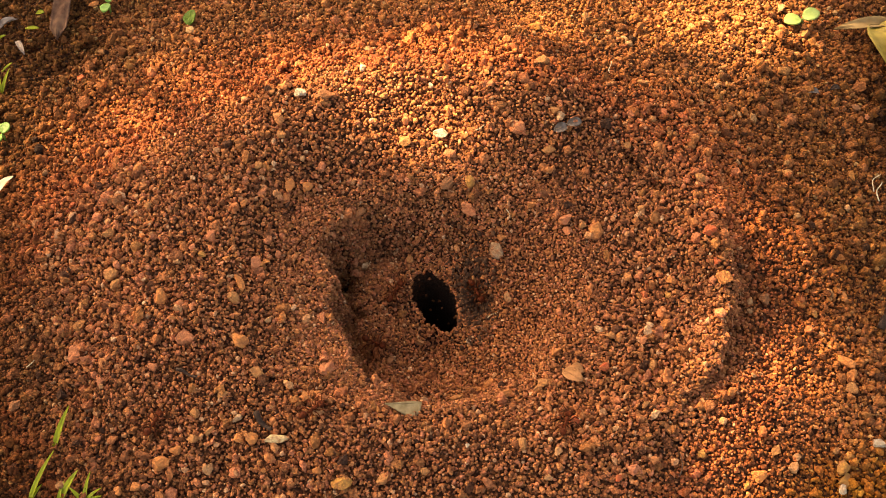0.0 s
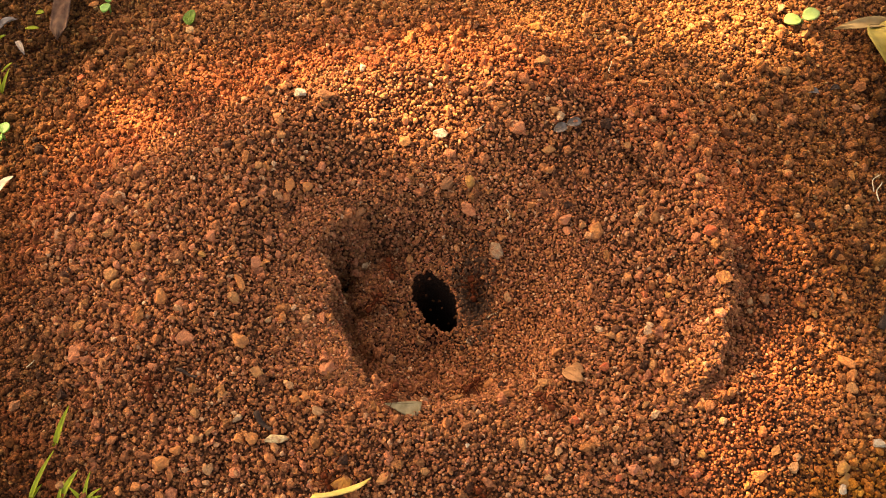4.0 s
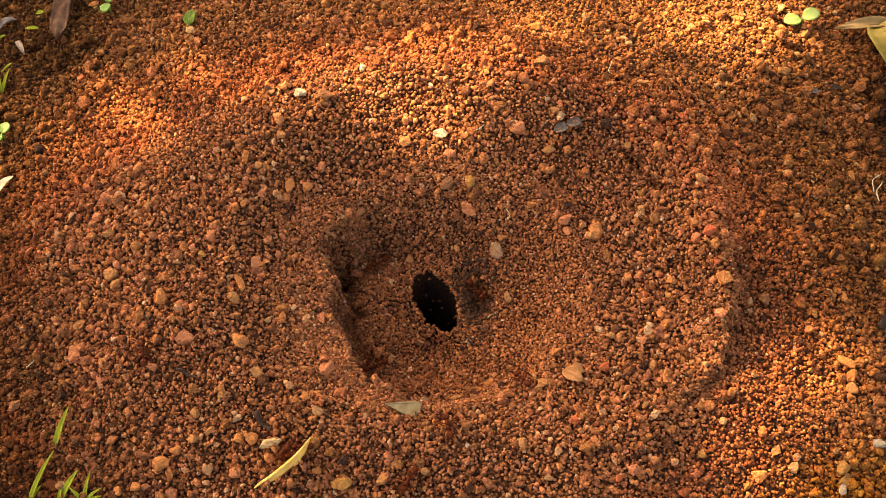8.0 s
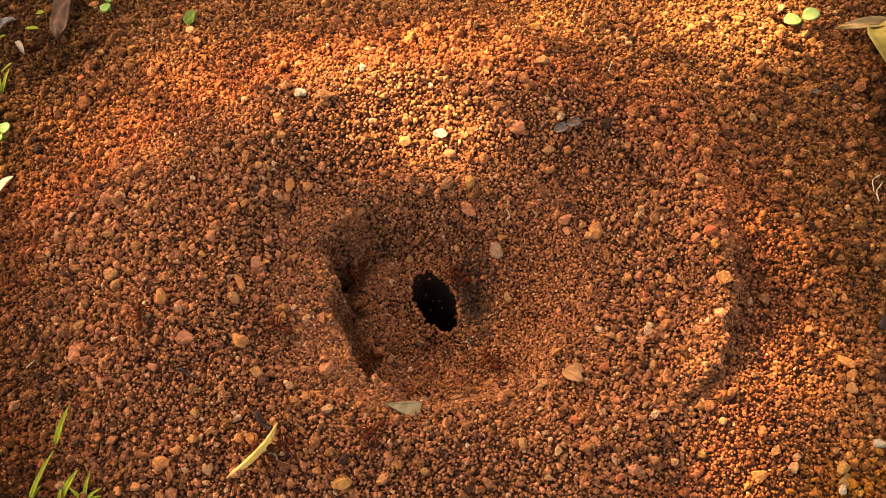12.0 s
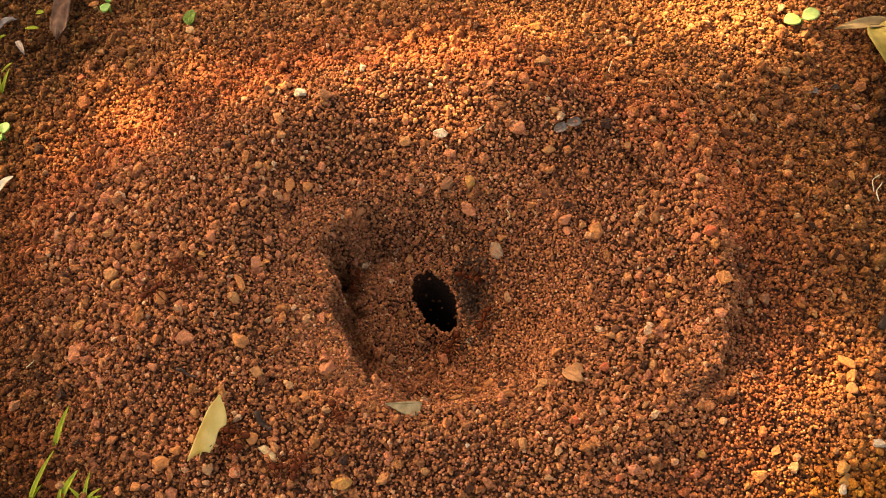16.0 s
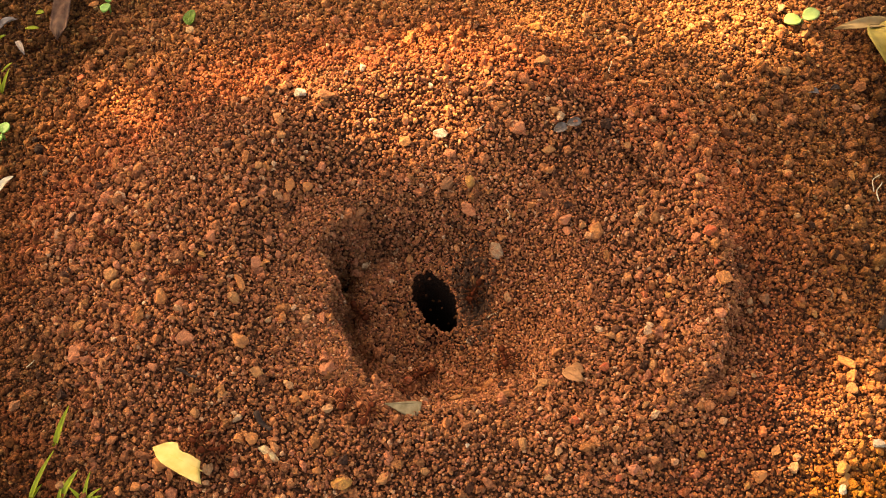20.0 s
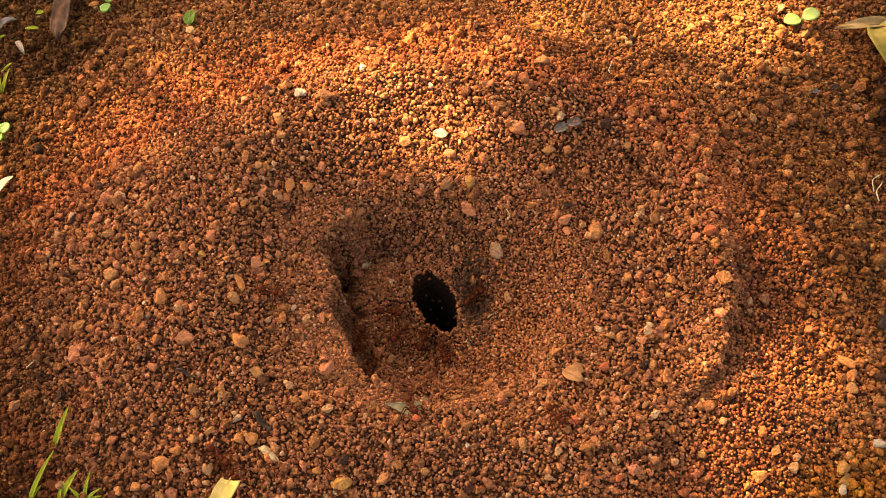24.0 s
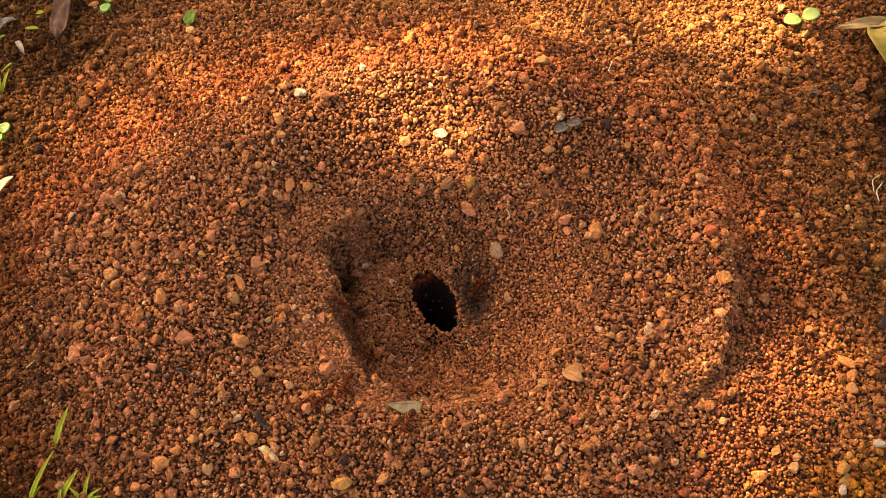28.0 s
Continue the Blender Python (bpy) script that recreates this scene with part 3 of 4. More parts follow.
pebble("tan", 0.0470, 0.0905, 2.7, 4.3)
pebble("pale", 0.0873, 0.0921, 2.3)
pebble("pale", 0.1031, 0.0785, 2.3)
pebble("red", 0.0735, 0.0446, 2.7)
pebble("pale", 0.0865, 0.0605, 2.3)
pebble("tan", 0.0631, 0.0582, 4.0, 2.3)
pebble("tan", 0.0640, 0.0427, 2.3)
pebble("pink", 0.1359, 0.0558, 2.3)
pebble("pale", 0.1146, 0.1025, 3.7)
pebble("tan", 0.0559, 0.0338, 2.5)
pebble("brown", 0.1329, 0.0591, 3.3)
pebble("tan", -0.0983, 0.0054, 4.2, 3.3)
pebble("red", -0.1126, 0.0192, 2.0)
pebble("red", -0.1096, 0.0141, 2.3)
pebble("red", -0.1052, 0.0084, 2.0)
pebble("tan", -0.0956, -0.0072, 4.0, 5.0)
pebble("tan", -0.0945, -0.0110, 3.0, 4.0)
pebble("orange", -0.0798, -0.0183, 5.0, 4.0)
pebble("pink", -0.0674, 0.0016, 3.7)
pebble("orange", -0.0589, 0.0124, 2.3)
pebble("tan", -0.0871, 0.0140, 2.7)
pebble("pale", -0.0916, 0.0180, 1.7)
pebble("ochre", -0.0700, -0.0043, 1.7, 2.7)
pebble("pale", -0.0765, -0.0066, 3.3, 2.3)
pebble("pink", -0.0549, -0.0073, 4.3)
pebble("pink", -0.0511, 0.0017, 3.0)
pebble("pink", -0.0484, -0.0023, 2.3)
pebble("orange", -0.0587, -0.0132, 5.6, 2.3)
pebble("tan", -0.0603, -0.0187, 3.0, 4.0)
pebble("pale", -0.0496, -0.0238, 2.3)
pebble("pale", -0.1111, -0.0054, 1.5)
pebble("tan", -0.1043, -0.0173, 3.0, 1.7)
pebble("pink", -0.0534, 0.0174, 4.0, 2.0)
pebble("pink", -0.0737, -0.0208, 2.7)
pebble("pink", -0.0705, -0.0221, 2.3)
pebble("tan", -0.0552, 0.0249, 3.0, 2.3)
pebble("orange", -0.0462, 0.0191, 4.6, 3.0)
pebble("orange", -0.0405, 0.0205, 3.3)
pebble("brown", 0.0012, 0.0224, 3.7, 4.6)
pebble("ochre", 0.0082, 0.0226, 3.0, 4.0)
pebble("pink", 0.0078, 0.0167, 5.6, 4.0)
pebble("grey", 0.0169, 0.0054, 6.3, 4.6)
pebble("pale", 0.0199, -0.0082, 3.3, 2.7)
pebble("orange", 0.0180, 0.0080, 3.0, 2.0)
pebble("pink", -0.0270, 0.0044, 3.0, 3.3)
pebble("pink", -0.0272, 0.0055, 2.0)
pebble("tan", -0.0102, 0.0062, 2.7)
pebble("pink", 0.0362, 0.0097, 4.0, 3.3)
pebble("pink", 0.0370, 0.0066, 3.0)
pebble("tan", 0.0412, 0.0078, 2.5)
pebble("tan", -0.0303, -0.0042, 3.0, 1.5)
pebble("pink", 0.0150, 0.0125, 1.8)
pebble("pink", -0.0108, 0.0141, 1.5)
pebble("tan", 0.0091, 0.0002, 2.0, 3.3)
pebble("pink", 0.0345, -0.0171, 2.3)
pebble("pink", -0.0346, -0.0219, 3.7, 2.7)
pebble("brown", -0.0255, 0.0145, 3.7, 2.3)
pebble("orange", 0.0452, 0.0054, 4.6, 4.3)
pebble("tan", 0.0765, 0.0205, 4.0, 3.0)
pebble("pink", 0.0781, 0.0060, 2.7)
pebble("red", 0.0769, -0.0003, 4.0)
pebble("orange", 0.0743, 0.0115, 2.0)
pebble("red", 0.0779, -0.0088, 2.5)
pebble("orange", 0.0801, -0.0131, 5.0)
pebble("ochre", 0.0647, -0.0159, 2.3)
pebble("red", 0.0579, -0.0153, 2.3)
pebble("ochre", 0.1084, -0.0172, 2.5)
pebble("brown", 0.0936, -0.0138, 3.7)
pebble("pale", 0.0888, -0.0150, 2.0)
pebble("pale", 0.0888, -0.0181, 1.8)
pebble("orange", 0.1184, -0.0098, 3.3)
pebble("pale", 0.1227, 0.0181, 2.0)
pebble("orange", 0.0658, -0.0122, 3.0)
pebble("orange", 0.0634, -0.0254, 3.7)
pebble("tan", 0.0587, 0.0114, 2.7)
pebble("pink", -0.1043, -0.0323, 5.6, 4.3)
pebble("pink", -0.0723, -0.0303, 5.6, 4.6)
pebble("orange", -0.0579, -0.0319, 4.6, 5.0)
pebble("tan", -0.0517, -0.0413, 3.0, 3.7)
pebble("tan", -0.0603, -0.0473, 3.7, 2.0)
pebble("pink", -0.0802, -0.0386, 3.0, 2.3)
pebble("pale", -0.0948, -0.0429, 1.8)
pebble("tan", -0.0675, -0.0527, 3.0)
pebble("tan", -0.0673, -0.0597, 3.3)
pebble("orange", -0.0720, -0.0625, 3.3)
pebble("orange", -0.0762, -0.0654, 5.3, 4.3)
pebble("pale", -0.0635, -0.0669, 3.3, 3.0)
pebble("tan", -0.0636, -0.0577, 3.3, 1.5)
pebble("orange", -0.0551, -0.0600, 3.0)
pebble("orange", -0.0520, -0.0600, 4.0, 3.7)
pebble("pink", -0.0558, -0.0687, 3.3)
pebble("pale", -0.0427, -0.0441, 3.7, 2.3)
pebble("brown", -0.1212, -0.0451, 3.7)
pebble("orange", -0.0828, -0.0711, 3.0)
pebble("orange", -0.0876, -0.0722, 2.7)
pebble("pink", -0.0321, -0.0377, 4.0, 5.0)
pebble("ochre", -0.0269, -0.0719, 6.0, 4.3)
pebble("orange", -0.0380, -0.0485, 2.3, 4.0)
pebble("orange", 0.0106, -0.0367, 2.3)
pebble("orange", 0.0135, -0.0353, 3.7, 2.3)
pebble("tan", 0.0043, -0.0414, 4.3, 2.3)
pebble("orange", -0.0174, -0.0541, 2.0)
pebble("tan", 0.0213, -0.0622, 3.7)
pebble("pale", 0.0310, -0.0646, 2.2, 3.0)
pebble("pale", 0.0282, -0.0709, 2.3)
pebble("tan", -0.0048, -0.0690, 2.7)
pebble("pink", -0.0029, -0.0301, 2.0)
pebble("pink", 0.0055, -0.0301, 1.5)
pebble("white", 0.0078, -0.0192, 2.0)
pebble("pale", -0.0075, -0.0184, 2.0, 3.0)
pebble("orange", 0.0110, -0.0537, 2.5)
pebble("orange", -0.0334, -0.0685, 2.7)
pebble("tan", -0.0157, -0.0710, 2.7, 4.3)
pebble("white", 0.0064, -0.0625, 1.3)
pebble("orange", 0.0322, -0.0324, 3.7, 2.3)
pebble("tan", 0.0287, -0.0418, 3.7)
pebble("tan", 0.0267, -0.0439, 3.0, 2.3)
pebble("red", 0.0353, -0.0555, 3.3)
pebble("white", 0.0369, -0.0551, 1.5)
pebble("orange", 0.0176, -0.0450, 4.3, 2.3)
pebble("red", 0.0453, -0.0388, 3.0)
pebble("tan", 0.0586, -0.0383, 3.3)
pebble("pale", 0.0951, -0.0661, 3.3, 0.0, 0.7)
pebble("ochre", 0.1088, -0.0658, 4.3, 3.7, 0.8)
pebble("ochre", 0.1088, -0.0685, 4.3, 3.0)
pebble("white", 0.1197, -0.0581, 2.6, 4.6, 0.9)
pebble("white", 0.1077, -0.0718, 3.0, 2.6, 0.8)
pebble("tan", 0.0905, -0.0617, 3.7, 2.7)
pebble("pale", 0.0961, -0.0633, 2.3)
pebble("tan", 0.1075, -0.0613, 2.3)
pebble("orange", 0.0858, -0.0683, 4.3)
pebble("ochre", 0.0697, -0.0638, 2.7)
pebble("red", 0.0465, -0.0714, 2.3)
pebble("ochre", 0.0817, -0.0716, 2.0)
pebble("orange", 0.1148, -0.0333, 6.0, 3.7)
pebble("orange", 0.1163, -0.0368, 3.0, 5.0)
pebble("tan", 0.1151, -0.0413, 3.7, 4.3)
pebble("pale", 0.1098, -0.0238, 1.7)
pebble("tan", 0.0551, -0.0517, 2.7, 1.7)
pebble("pale", 0.1228, -0.0283, 1.5)
pebble("pink", 0.0923, -0.0560, 1.7)
pebble("pale", 0.0858, -0.0413, 1.7)
pebble("tan", 0.0475, -0.0280, 2.0, 3.7)
pebble("pink", 0.0568, -0.0301, 2.3)
pebble("brown", -0.0310, 0.0058, 2.7)
pebble("brown", -0.0158, -0.0260, 3.0, 2.3)
pebble("grey", -0.0196, -0.0338, 3.7, 3.0)
pebble("pale", 0.0465, -0.0584, 1.7)

# ---- leaves, seedlings, grass and twigs ----
GREEN = leaf_material("seedling_green", (0.10, 0.22, 0.03), (0.20, 0.36, 0.07), 350.0, 0.30, 0.45)
LIME = leaf_material("seedling_lime", (0.14, 0.21, 0.045), (0.21, 0.29, 0.08), 350.0, 0.15, 0.5)
DEEP = leaf_material("leaf_green", (0.04, 0.085, 0.006), (0.09, 0.145, 0.016), 350.0, 0.2, 0.6, 0.12)
GRASS = leaf_material("grass_green", (0.23, 0.26, 0.012), (0.37, 0.39, 0.025), 250.0, 0.35, 0.45)
DRY = leaf_material("dry_leaf", (0.20, 0.115, 0.045), (0.38, 0.24, 0.10), 220.0, 0.15, 0.85, 0.08)
TAN = leaf_material("tan_leaf", (0.25, 0.11, 0.045), (0.38, 0.175, 0.075), 400.0, 0.1, 0.85, 0.08)
YELLOW = leaf_material("yellowed_leaf", (0.24, 0.15, 0.022), (0.44, 0.31, 0.06), 200.0, 0.25, 0.5)
CREAM = leaf_material("cut_leaf", (0.64, 0.43, 0.09), (0.80, 0.59, 0.20), 260.0, 0.35, 0.42)
RIB = leaf_material("leaf_rib", (0.66, 0.44, 0.08), (0.80, 0.58, 0.17), 300.0, 0.2, 0.5)
SAGE = leaf_material("faded_leaf", (0.17, 0.115, 0.05), (0.30, 0.22, 0.11), 420.0, 0.1, 0.8)
MAROON = leaf_material("old_leaf", (0.06, 0.028, 0.018), (0.16, 0.085, 0.050), 420.0, 0.03, 0.85, 0.05)
WEATHERED = plain_material("weathered_leaf", (0.15, 0.10, 0.075), (0.34, 0.25, 0.18), 0.8, 420.0, 0.4)
STRAW = plain_material("straw", (0.38, 0.28, 0.15), (0.58, 0.47, 0.30), 0.7, 500.0, 0.3)
TWIG = plain_material("dark_twig", (0.022, 0.012, 0.008), (0.060, 0.036, 0.024), 0.85, 500.0, 0.6, 900.0, 0.1)
SHELL = plain_material("grey_husk", (0.08, 0.055, 0.04), (0.18, 0.13, 0.10), 0.55, 500.0, 0.4, 900.0, 0.1)
EARTHEN = plain_material("dark_clod", (0.05, 0.026, 0.014), (0.12, 0.06, 0.03), 0.9, 500.0, 0.6)


def blade(bm, length, upper, lower, bend=0.0, cup=0.0, thick=0.00012, wave=0.0, steps=5, slant=0.0):
    """A leaf blade along x from 0, with half widths to either side, a bend along it and a cup across it."""
    n = len(upper)
    top, under = [], []
    for i in range(n):
        s = i / (n - 1)
        col_t, col_u = [], []
        for k in range(-steps, steps + 1):
            y = (upper[i] if k > 0 else lower[i]) * k / steps
            z = bend * 4 * s * (1 - s) * length + cup * (k / steps) ** 2 * max(upper[i], lower[i]) + wave * length * math.sin(9 * s + 0.8 * k)
            x = s * length - slant * k / steps * (1 - s) ** 3 + 0.6 * abs(slant) * (1 - (k / steps) ** 2) * (1 - s) ** 6
            col_t.append(bm.verts.new((x, y, z + thick)))
            col_u.append(bm.verts.new((x, y, z - thick)))
        top.append(col_t)
        under.append(col_u)
    m = 2 * steps + 1
    for i in range(n - 1):
        for k in range(m - 1):
            bm.faces.new((top[i][k], top[i + 1][k], top[i + 1][k + 1], top[i][k + 1]))
            bm.faces.new((under[i][k + 1], under[i + 1][k + 1], under[i + 1][k], under[i][k]))
        for k, turn in ((0, 1), (m - 1, -1)):
            q = (top[i][k], under[i][k], under[i + 1][k], top[i + 1][k])
            bm.faces.new(q[::turn])
    for i, turn in ((0, 1), (n - 1, -1)):
        for k in range(m - 1):
            bm.faces.new((top[i][k], top[i][k + 1], under[i][k + 1], under[i][k])[::turn])
    return bm


def oval(width, n=11, tip=1.0):
    return [max(0.00005, width * math.sin(math.pi * (i / (n - 1)) ** tip) ** 0.6) if 0 < i < n - 1 else 0.00008 for i in range(n)]


def resting(ob, x, y, lift=0.0, rx=0.0, ry=0.0, rz=0.0):
    """Lays a thing on the ground there, along the slope, turned by rz and tilted."""
    up = slope(x, y, 0.005).to_track_quat("Z", "Y").to_matrix().to_4x4()
    back_turn = up.to_euler().z
    ob.matrix_basis = Matrix.Translation((x, y, height(x, y) + lift)) @ up @ pose(0, 0, 0, 0, 0, -math.degrees(back_turn)) @ pose(0, 0, 0, rx, ry, rz)
    return ob


def seedling(x, y, size, turn, material, label, spread_angle=180.0, lift=0.0025, ratio=0.5):
    """Two round seed leaves on a short stem."""
    ob = resting(tagged(new("seedling"), label, "seedling"), x, y, 0.0005)
    bm = bmesh.new()
    tube(bm, [(0, 0, -0.002), (0.0002, 0, lift * 0.5), (0, 0, lift)], 0.0004, 0.0003, 8)
    part("stem", bm, material, ob)
    for k in (0, 1):
        bm = blade(bmesh.new(), size, oval(size * ratio), oval(size * ratio), 0.05, 0.12, 0.00025)
        leaf = part("seed_leaf", bm, material, ob)
        leaf.matrix_basis = pose(0, 0, lift, 0, -8, turn + k * spread_angle) @ pose(0.0003, 0, 0)
    return ob


def lying_leaf(name, x, y, length, width, turn, material, label, bend=0.1, cup=0.15, lift=0.0012, rx=0.0, ry=0.0, tip=1.0, wave=0.01, category="leaf", ratio=0.9):
    """A loose leaf or piece of one, lying on the crumbs, with its midrib."""
    ob = resting(tagged(new(name), label, category), x, y, lift, rx, ry, turn)
    part("blade", blade(bmesh.new(), length, oval(width, tip=tip), oval(width * ratio, tip=tip), bend, cup, 0.00012, wave), material, ob)
    bm = bmesh.new()
    tube(bm, [(length * s, 0, bend * 4 * s * (1 - s) * length + 0.0001) for s in (0.0, 0.15, 0.3, 0.5, 0.7, 0.9, 1.0)], 0.00028, 0.0001, 6)
    part("midrib", bm, material, ob)
    return ob


def grass_tuft(x, y, label, blades):
    """Grass blades that rise from one root: turn, length, width, lean in degrees and droop of each (millimetres)."""
    ob = tagged(new("grass_tuft"), label, "grass")
    ob.matrix_basis = pose(x, y, height(x, y) - 0.001)
    for turn, length, width, lean, droop in blades:
        w = width / 2000
        shape = [w * (0.6 + 0.4 * min(1, i / 3)) * (1 - (i / 12) ** 3) + 0.00004 for i in range(13)]
        b = part("blade", blade(bmesh.new(), length / 1000, shape, shape, droop, 0.5, 0.00006, 0.0, 2), GRASS, ob)
        b.matrix_basis = pose(0, 0, 0, 0, -lean, turn)
    return ob


def twig(name, x, y, length, radius, turn, material, label, lift=0.001, kink=0.06, ry=0.0, category="twig"):
    """A short crooked stick (millimetres)."""
    length, radius = length / 1000, radius / 1000
    ob = resting(new(name, None), x, y, lift, 0, ry, turn)
    bm = bmesh.new()
    path = [(length * (s - 0.5), length * kink * math.sin(5 * s + turn), radius * 0.6 * math.sin(7 * s)) for s in (0, 0.15, 0.3, 0.45, 0.6, 0.75, 0.9, 1.0)]
    tube(bm, path, radius, radius * 0.55, 8)
    me = bpy.data.meshes.new(name)
    bm.to_mesh(me)
    bm.free()
    me.materials.append(material)
    me.polygons.foreach_set("use_smooth", [True] * len(me.polygons))
    scene.collection.objects.unlink(ob)
    m = ob.matrix_basis.copy()
    bpy.data.objects.remove(ob)
    ob = new(name, me)
    ob.matrix_basis = m
    return tagged(ob, label, category)


seedling(-0.1143, 0.1051, 0.0052, 86, GREEN, "small green seedling with two round seed leaves", 180.0, 0.0035, 0.34)
seedling(-0.1405, 0.0495, 0.0040, 65, GREEN, "small green seedling at the foot of the mound")
seedling(0.1208, 0.0953, 0.0060, 14, LIME, "sunlit yellow-green seedling with two round leaves")
lying_leaf("leaf_scrap", -0.0846, 0.0927, 0.0088, 0.0024, 97, DEEP, "torn scrap of shiny dark green leaf on the crumbs", 0.05, 0.1)
lying_leaf("old_leaf", -0.1301, 0.0911, 0.0480, 0.0033, 90, MAROON, "old dark brown leaf half buried in crumbs", 0.02, 0.15, 0.0024, 0, -9, 0.4)
lying_leaf("dry_leaf", -0.1526, 0.0974, 0.0088, 0.0014, 44, WEATHERED, "narrow curled pale dry leaf at the foot of the mound", 0.15, 0.8)
lying_leaf("dry_leaf", -0.1399, 0.0843, 0.0080, 0.0010, 122, WEATHERED, "thin pale dry leaf sliver on the crumbs", 0.1, 0.8, 0.0028, 0, -14)
lying_leaf("dry_leaf", 0.1310, 0.0924, 0.0320, 0.0025, 11, DRY, "long pale brown dry leaf lying over the crumbs", 0.06, 0.4, 0.003)
lying_leaf("yellow_leaf", 0.1462, 0.0975, 0.0270, 0.0092, -76, YELLOW, "curled yellowed leaf lying on the earth", 0.16, 0.5, 0.003, 15, 0, 1.0, 0.02)
lying_leaf("dry_leaf", -0.1392, 0.0264, 0.0085, 0.0014, 58, STRAW, "straw-coloured dry leaf tip on the crumbs", 0.1, 0.5)
lying_leaf("faded_leaf", -0.0159, -0.0499, 0.0104, 0.0006, 9, SAGE, "pale grey-green leaf scrap half buried at the pit's lip", 0.0, 0.0, 0.0018, 16, 0, 1.9, 0.0, "leaf", 7.0)
lying_leaf("dry_leaf", 0.0335, -0.0389, 0.0070, 0.0022, -38, TAN, "small tan dry leaf scrap lying on the crumbs", 0.12, 0.4)
lying_leaf("dry_leaf", 0.0357, -0.0379, 0.0042, 0.0013, -35, TAN, "tiny curled tan leaf flake", 0.2, 0.6)
lying_leaf("seed_husk", 0.0335, 0.0379, 0.0047, 0.0016, 18, SHELL, "grey shiny seed husk lying on the crumbs", 0.2, 0.5, 0.001, 0, 0, 1.0, 0.0, "husk")
lying_leaf("seed_husk", 0.0374, 0.0394, 0.0048, 0.0015, 12, SHELL, "grey shiny seed husk beside its other half", 0.2, 0.5, 0.0012, 0, 0, 1.0, 0.0, "husk")
lying_leaf("seed_husk", 0.1168, 0.0627, 0.0045, 0.0013, 5, SHELL, "dark grey husk on the shaded earth", 0.15, 0.5, 0.001, 0, 0, 1.0, 0.0, "husk")
lying_leaf("seed_husk", 0.1253, 0.0657, 0.0042, 0.0011, 20, TWIG, "blackish husk scrap on the shaded earth", 0.15, 0.5, 0.001, 0, 0, 1.0, 0.0, "husk")
grass_tuft(-0.1135, -0.0734, "bright green grass blades at the foot of the mound", ((58, 17, 1.4, 34, 0.08), (47, 7, 1.3, 36, 0.08)))
grass_tuft(-0.1073, -0.0593, "bright green grass blade leaning over the crumbs", ((66, 13, 1.7, 34, 0.06),))
grass_tuft(-0.1049, -0.0741, "tuft of short bright green grass", ((52, 11.5, 2.1, 34, 0.06), (70, 7, 1.0, 38, 0.1)))
grass_tuft(-0.0973, -0.0745, "few thin green grass blades", ((75, 9, 1.1, 36, 0.1), (140, 6, 1.2, 34, 0.1), (30, 7, 0.9, 32, 0.1), (10, 6, 1.0, 28, 0.1)))
grass_tuft(-0.1457, 0.0698, "thin green grass blades at the foot of the mound", ((75, 9, 1.1, 25, 0.1), (100, 7, 0.8, 30, 0.1)))
lying_leaf("green_leaf", -0.1416, 0.0962, 0.0046, 0.0007, 0, GRASS, "flat green grass blade among the crumbs", 0.05, 0.3, 0.0032, 0, 0, 1.0, 0.0, "grass")
lying_leaf("green_leaf", -0.1392, 0.1032, 0.0028, 0.0010, 10, GRASS, "small flat green leaf tip among the crumbs", 0.05, 0.3, 0.0030, 0, 0, 1.0, 0.0, "grass")
lying_leaf("green_leaf", -0.1512, 0.0911, 0.0040, 0.0007, 35, GRASS, "short yellow-green grass blade on the crumbs", 0.05, 0.3, 0.0030, 0, 0, 1.0, 0.0, "grass")
lying_leaf("green_leaf", -0.1461, 0.0767, 0.0048, 0.0004, 52, GRASS, "short yellow-green grass blade on the crumbs", 0.05, 0.3, 0.0030, 0, 0, 1.0, 0.0, "grass")
twig("twig", 0.0108, -0.0093, 9, 0.45, -6, TWIG, "dark little root stub at the shaft's mouth")
twig("twig", 0.0085, -0.0063, 6, 0.5, 62, TWIG, "dark rootlet beside the shaft's mouth")
twig("twig", -0.0489, -0.0555, 6.5, 0.95, -48, TWIG, "short charred black twig on the crumbs")
twig("twig", -0.0709, -0.0409, 6.5, 0.55, -18, TWIG, "small blackish twig among the crumbs")
# the next two sticks are added to darken the crevices in the crust
twig("twig", 0.0571, 0.0283, 7, 0.45, -52, EARTHEN, "dark crooked stick added in a crevice for its shade")
twig("twig", 0.0633, 0.0198, 5, 0.5, -48, EARTHEN, "dark broken stick added in a crevice for its shade")
twig("twig", 0.1308, -0.0153, 9, 1.3, 70, TWIG, "thick dark twig at the edge of the mound")
twig("twig", 0.0638, -0.0674, 6, 0.22, 84, EARTHEN, "thin brown rootlet on the sunlit earth")
twig("straw", 0.1342, 0.0255, 8, 0.22, 75, STRAW, "dry straw-coloured grass stem", 0.0015, 0.1)
twig("straw", 0.1334, 0.0286, 9, 0.18, 62, STRAW, "dry straw-coloured grass stem", 0.0018, 0.1)
twig("straw", 0.0150, -0.0119, 4, 0.16, 12, STRAW, "tiny straw fibre beside the shaft")
twig("straw", 0.0852, 0.0421, 4.5, 0.14, 8, STRAW, "tiny straw fibre on the earth")
twig("straw", 0.0113, 0.0390, 3.2, 0.14, 28, STRAW, "tiny straw fibre on the crumbs")
twig("straw", 0.0196, 0.0131, 3, 0.14, -70, STRAW, "tiny straw fibre on the crumbs")
twig("straw", -0.1174, -0.0333, 4, 0.16, 35, STRAW, "tiny straw fibre on the crumbs")
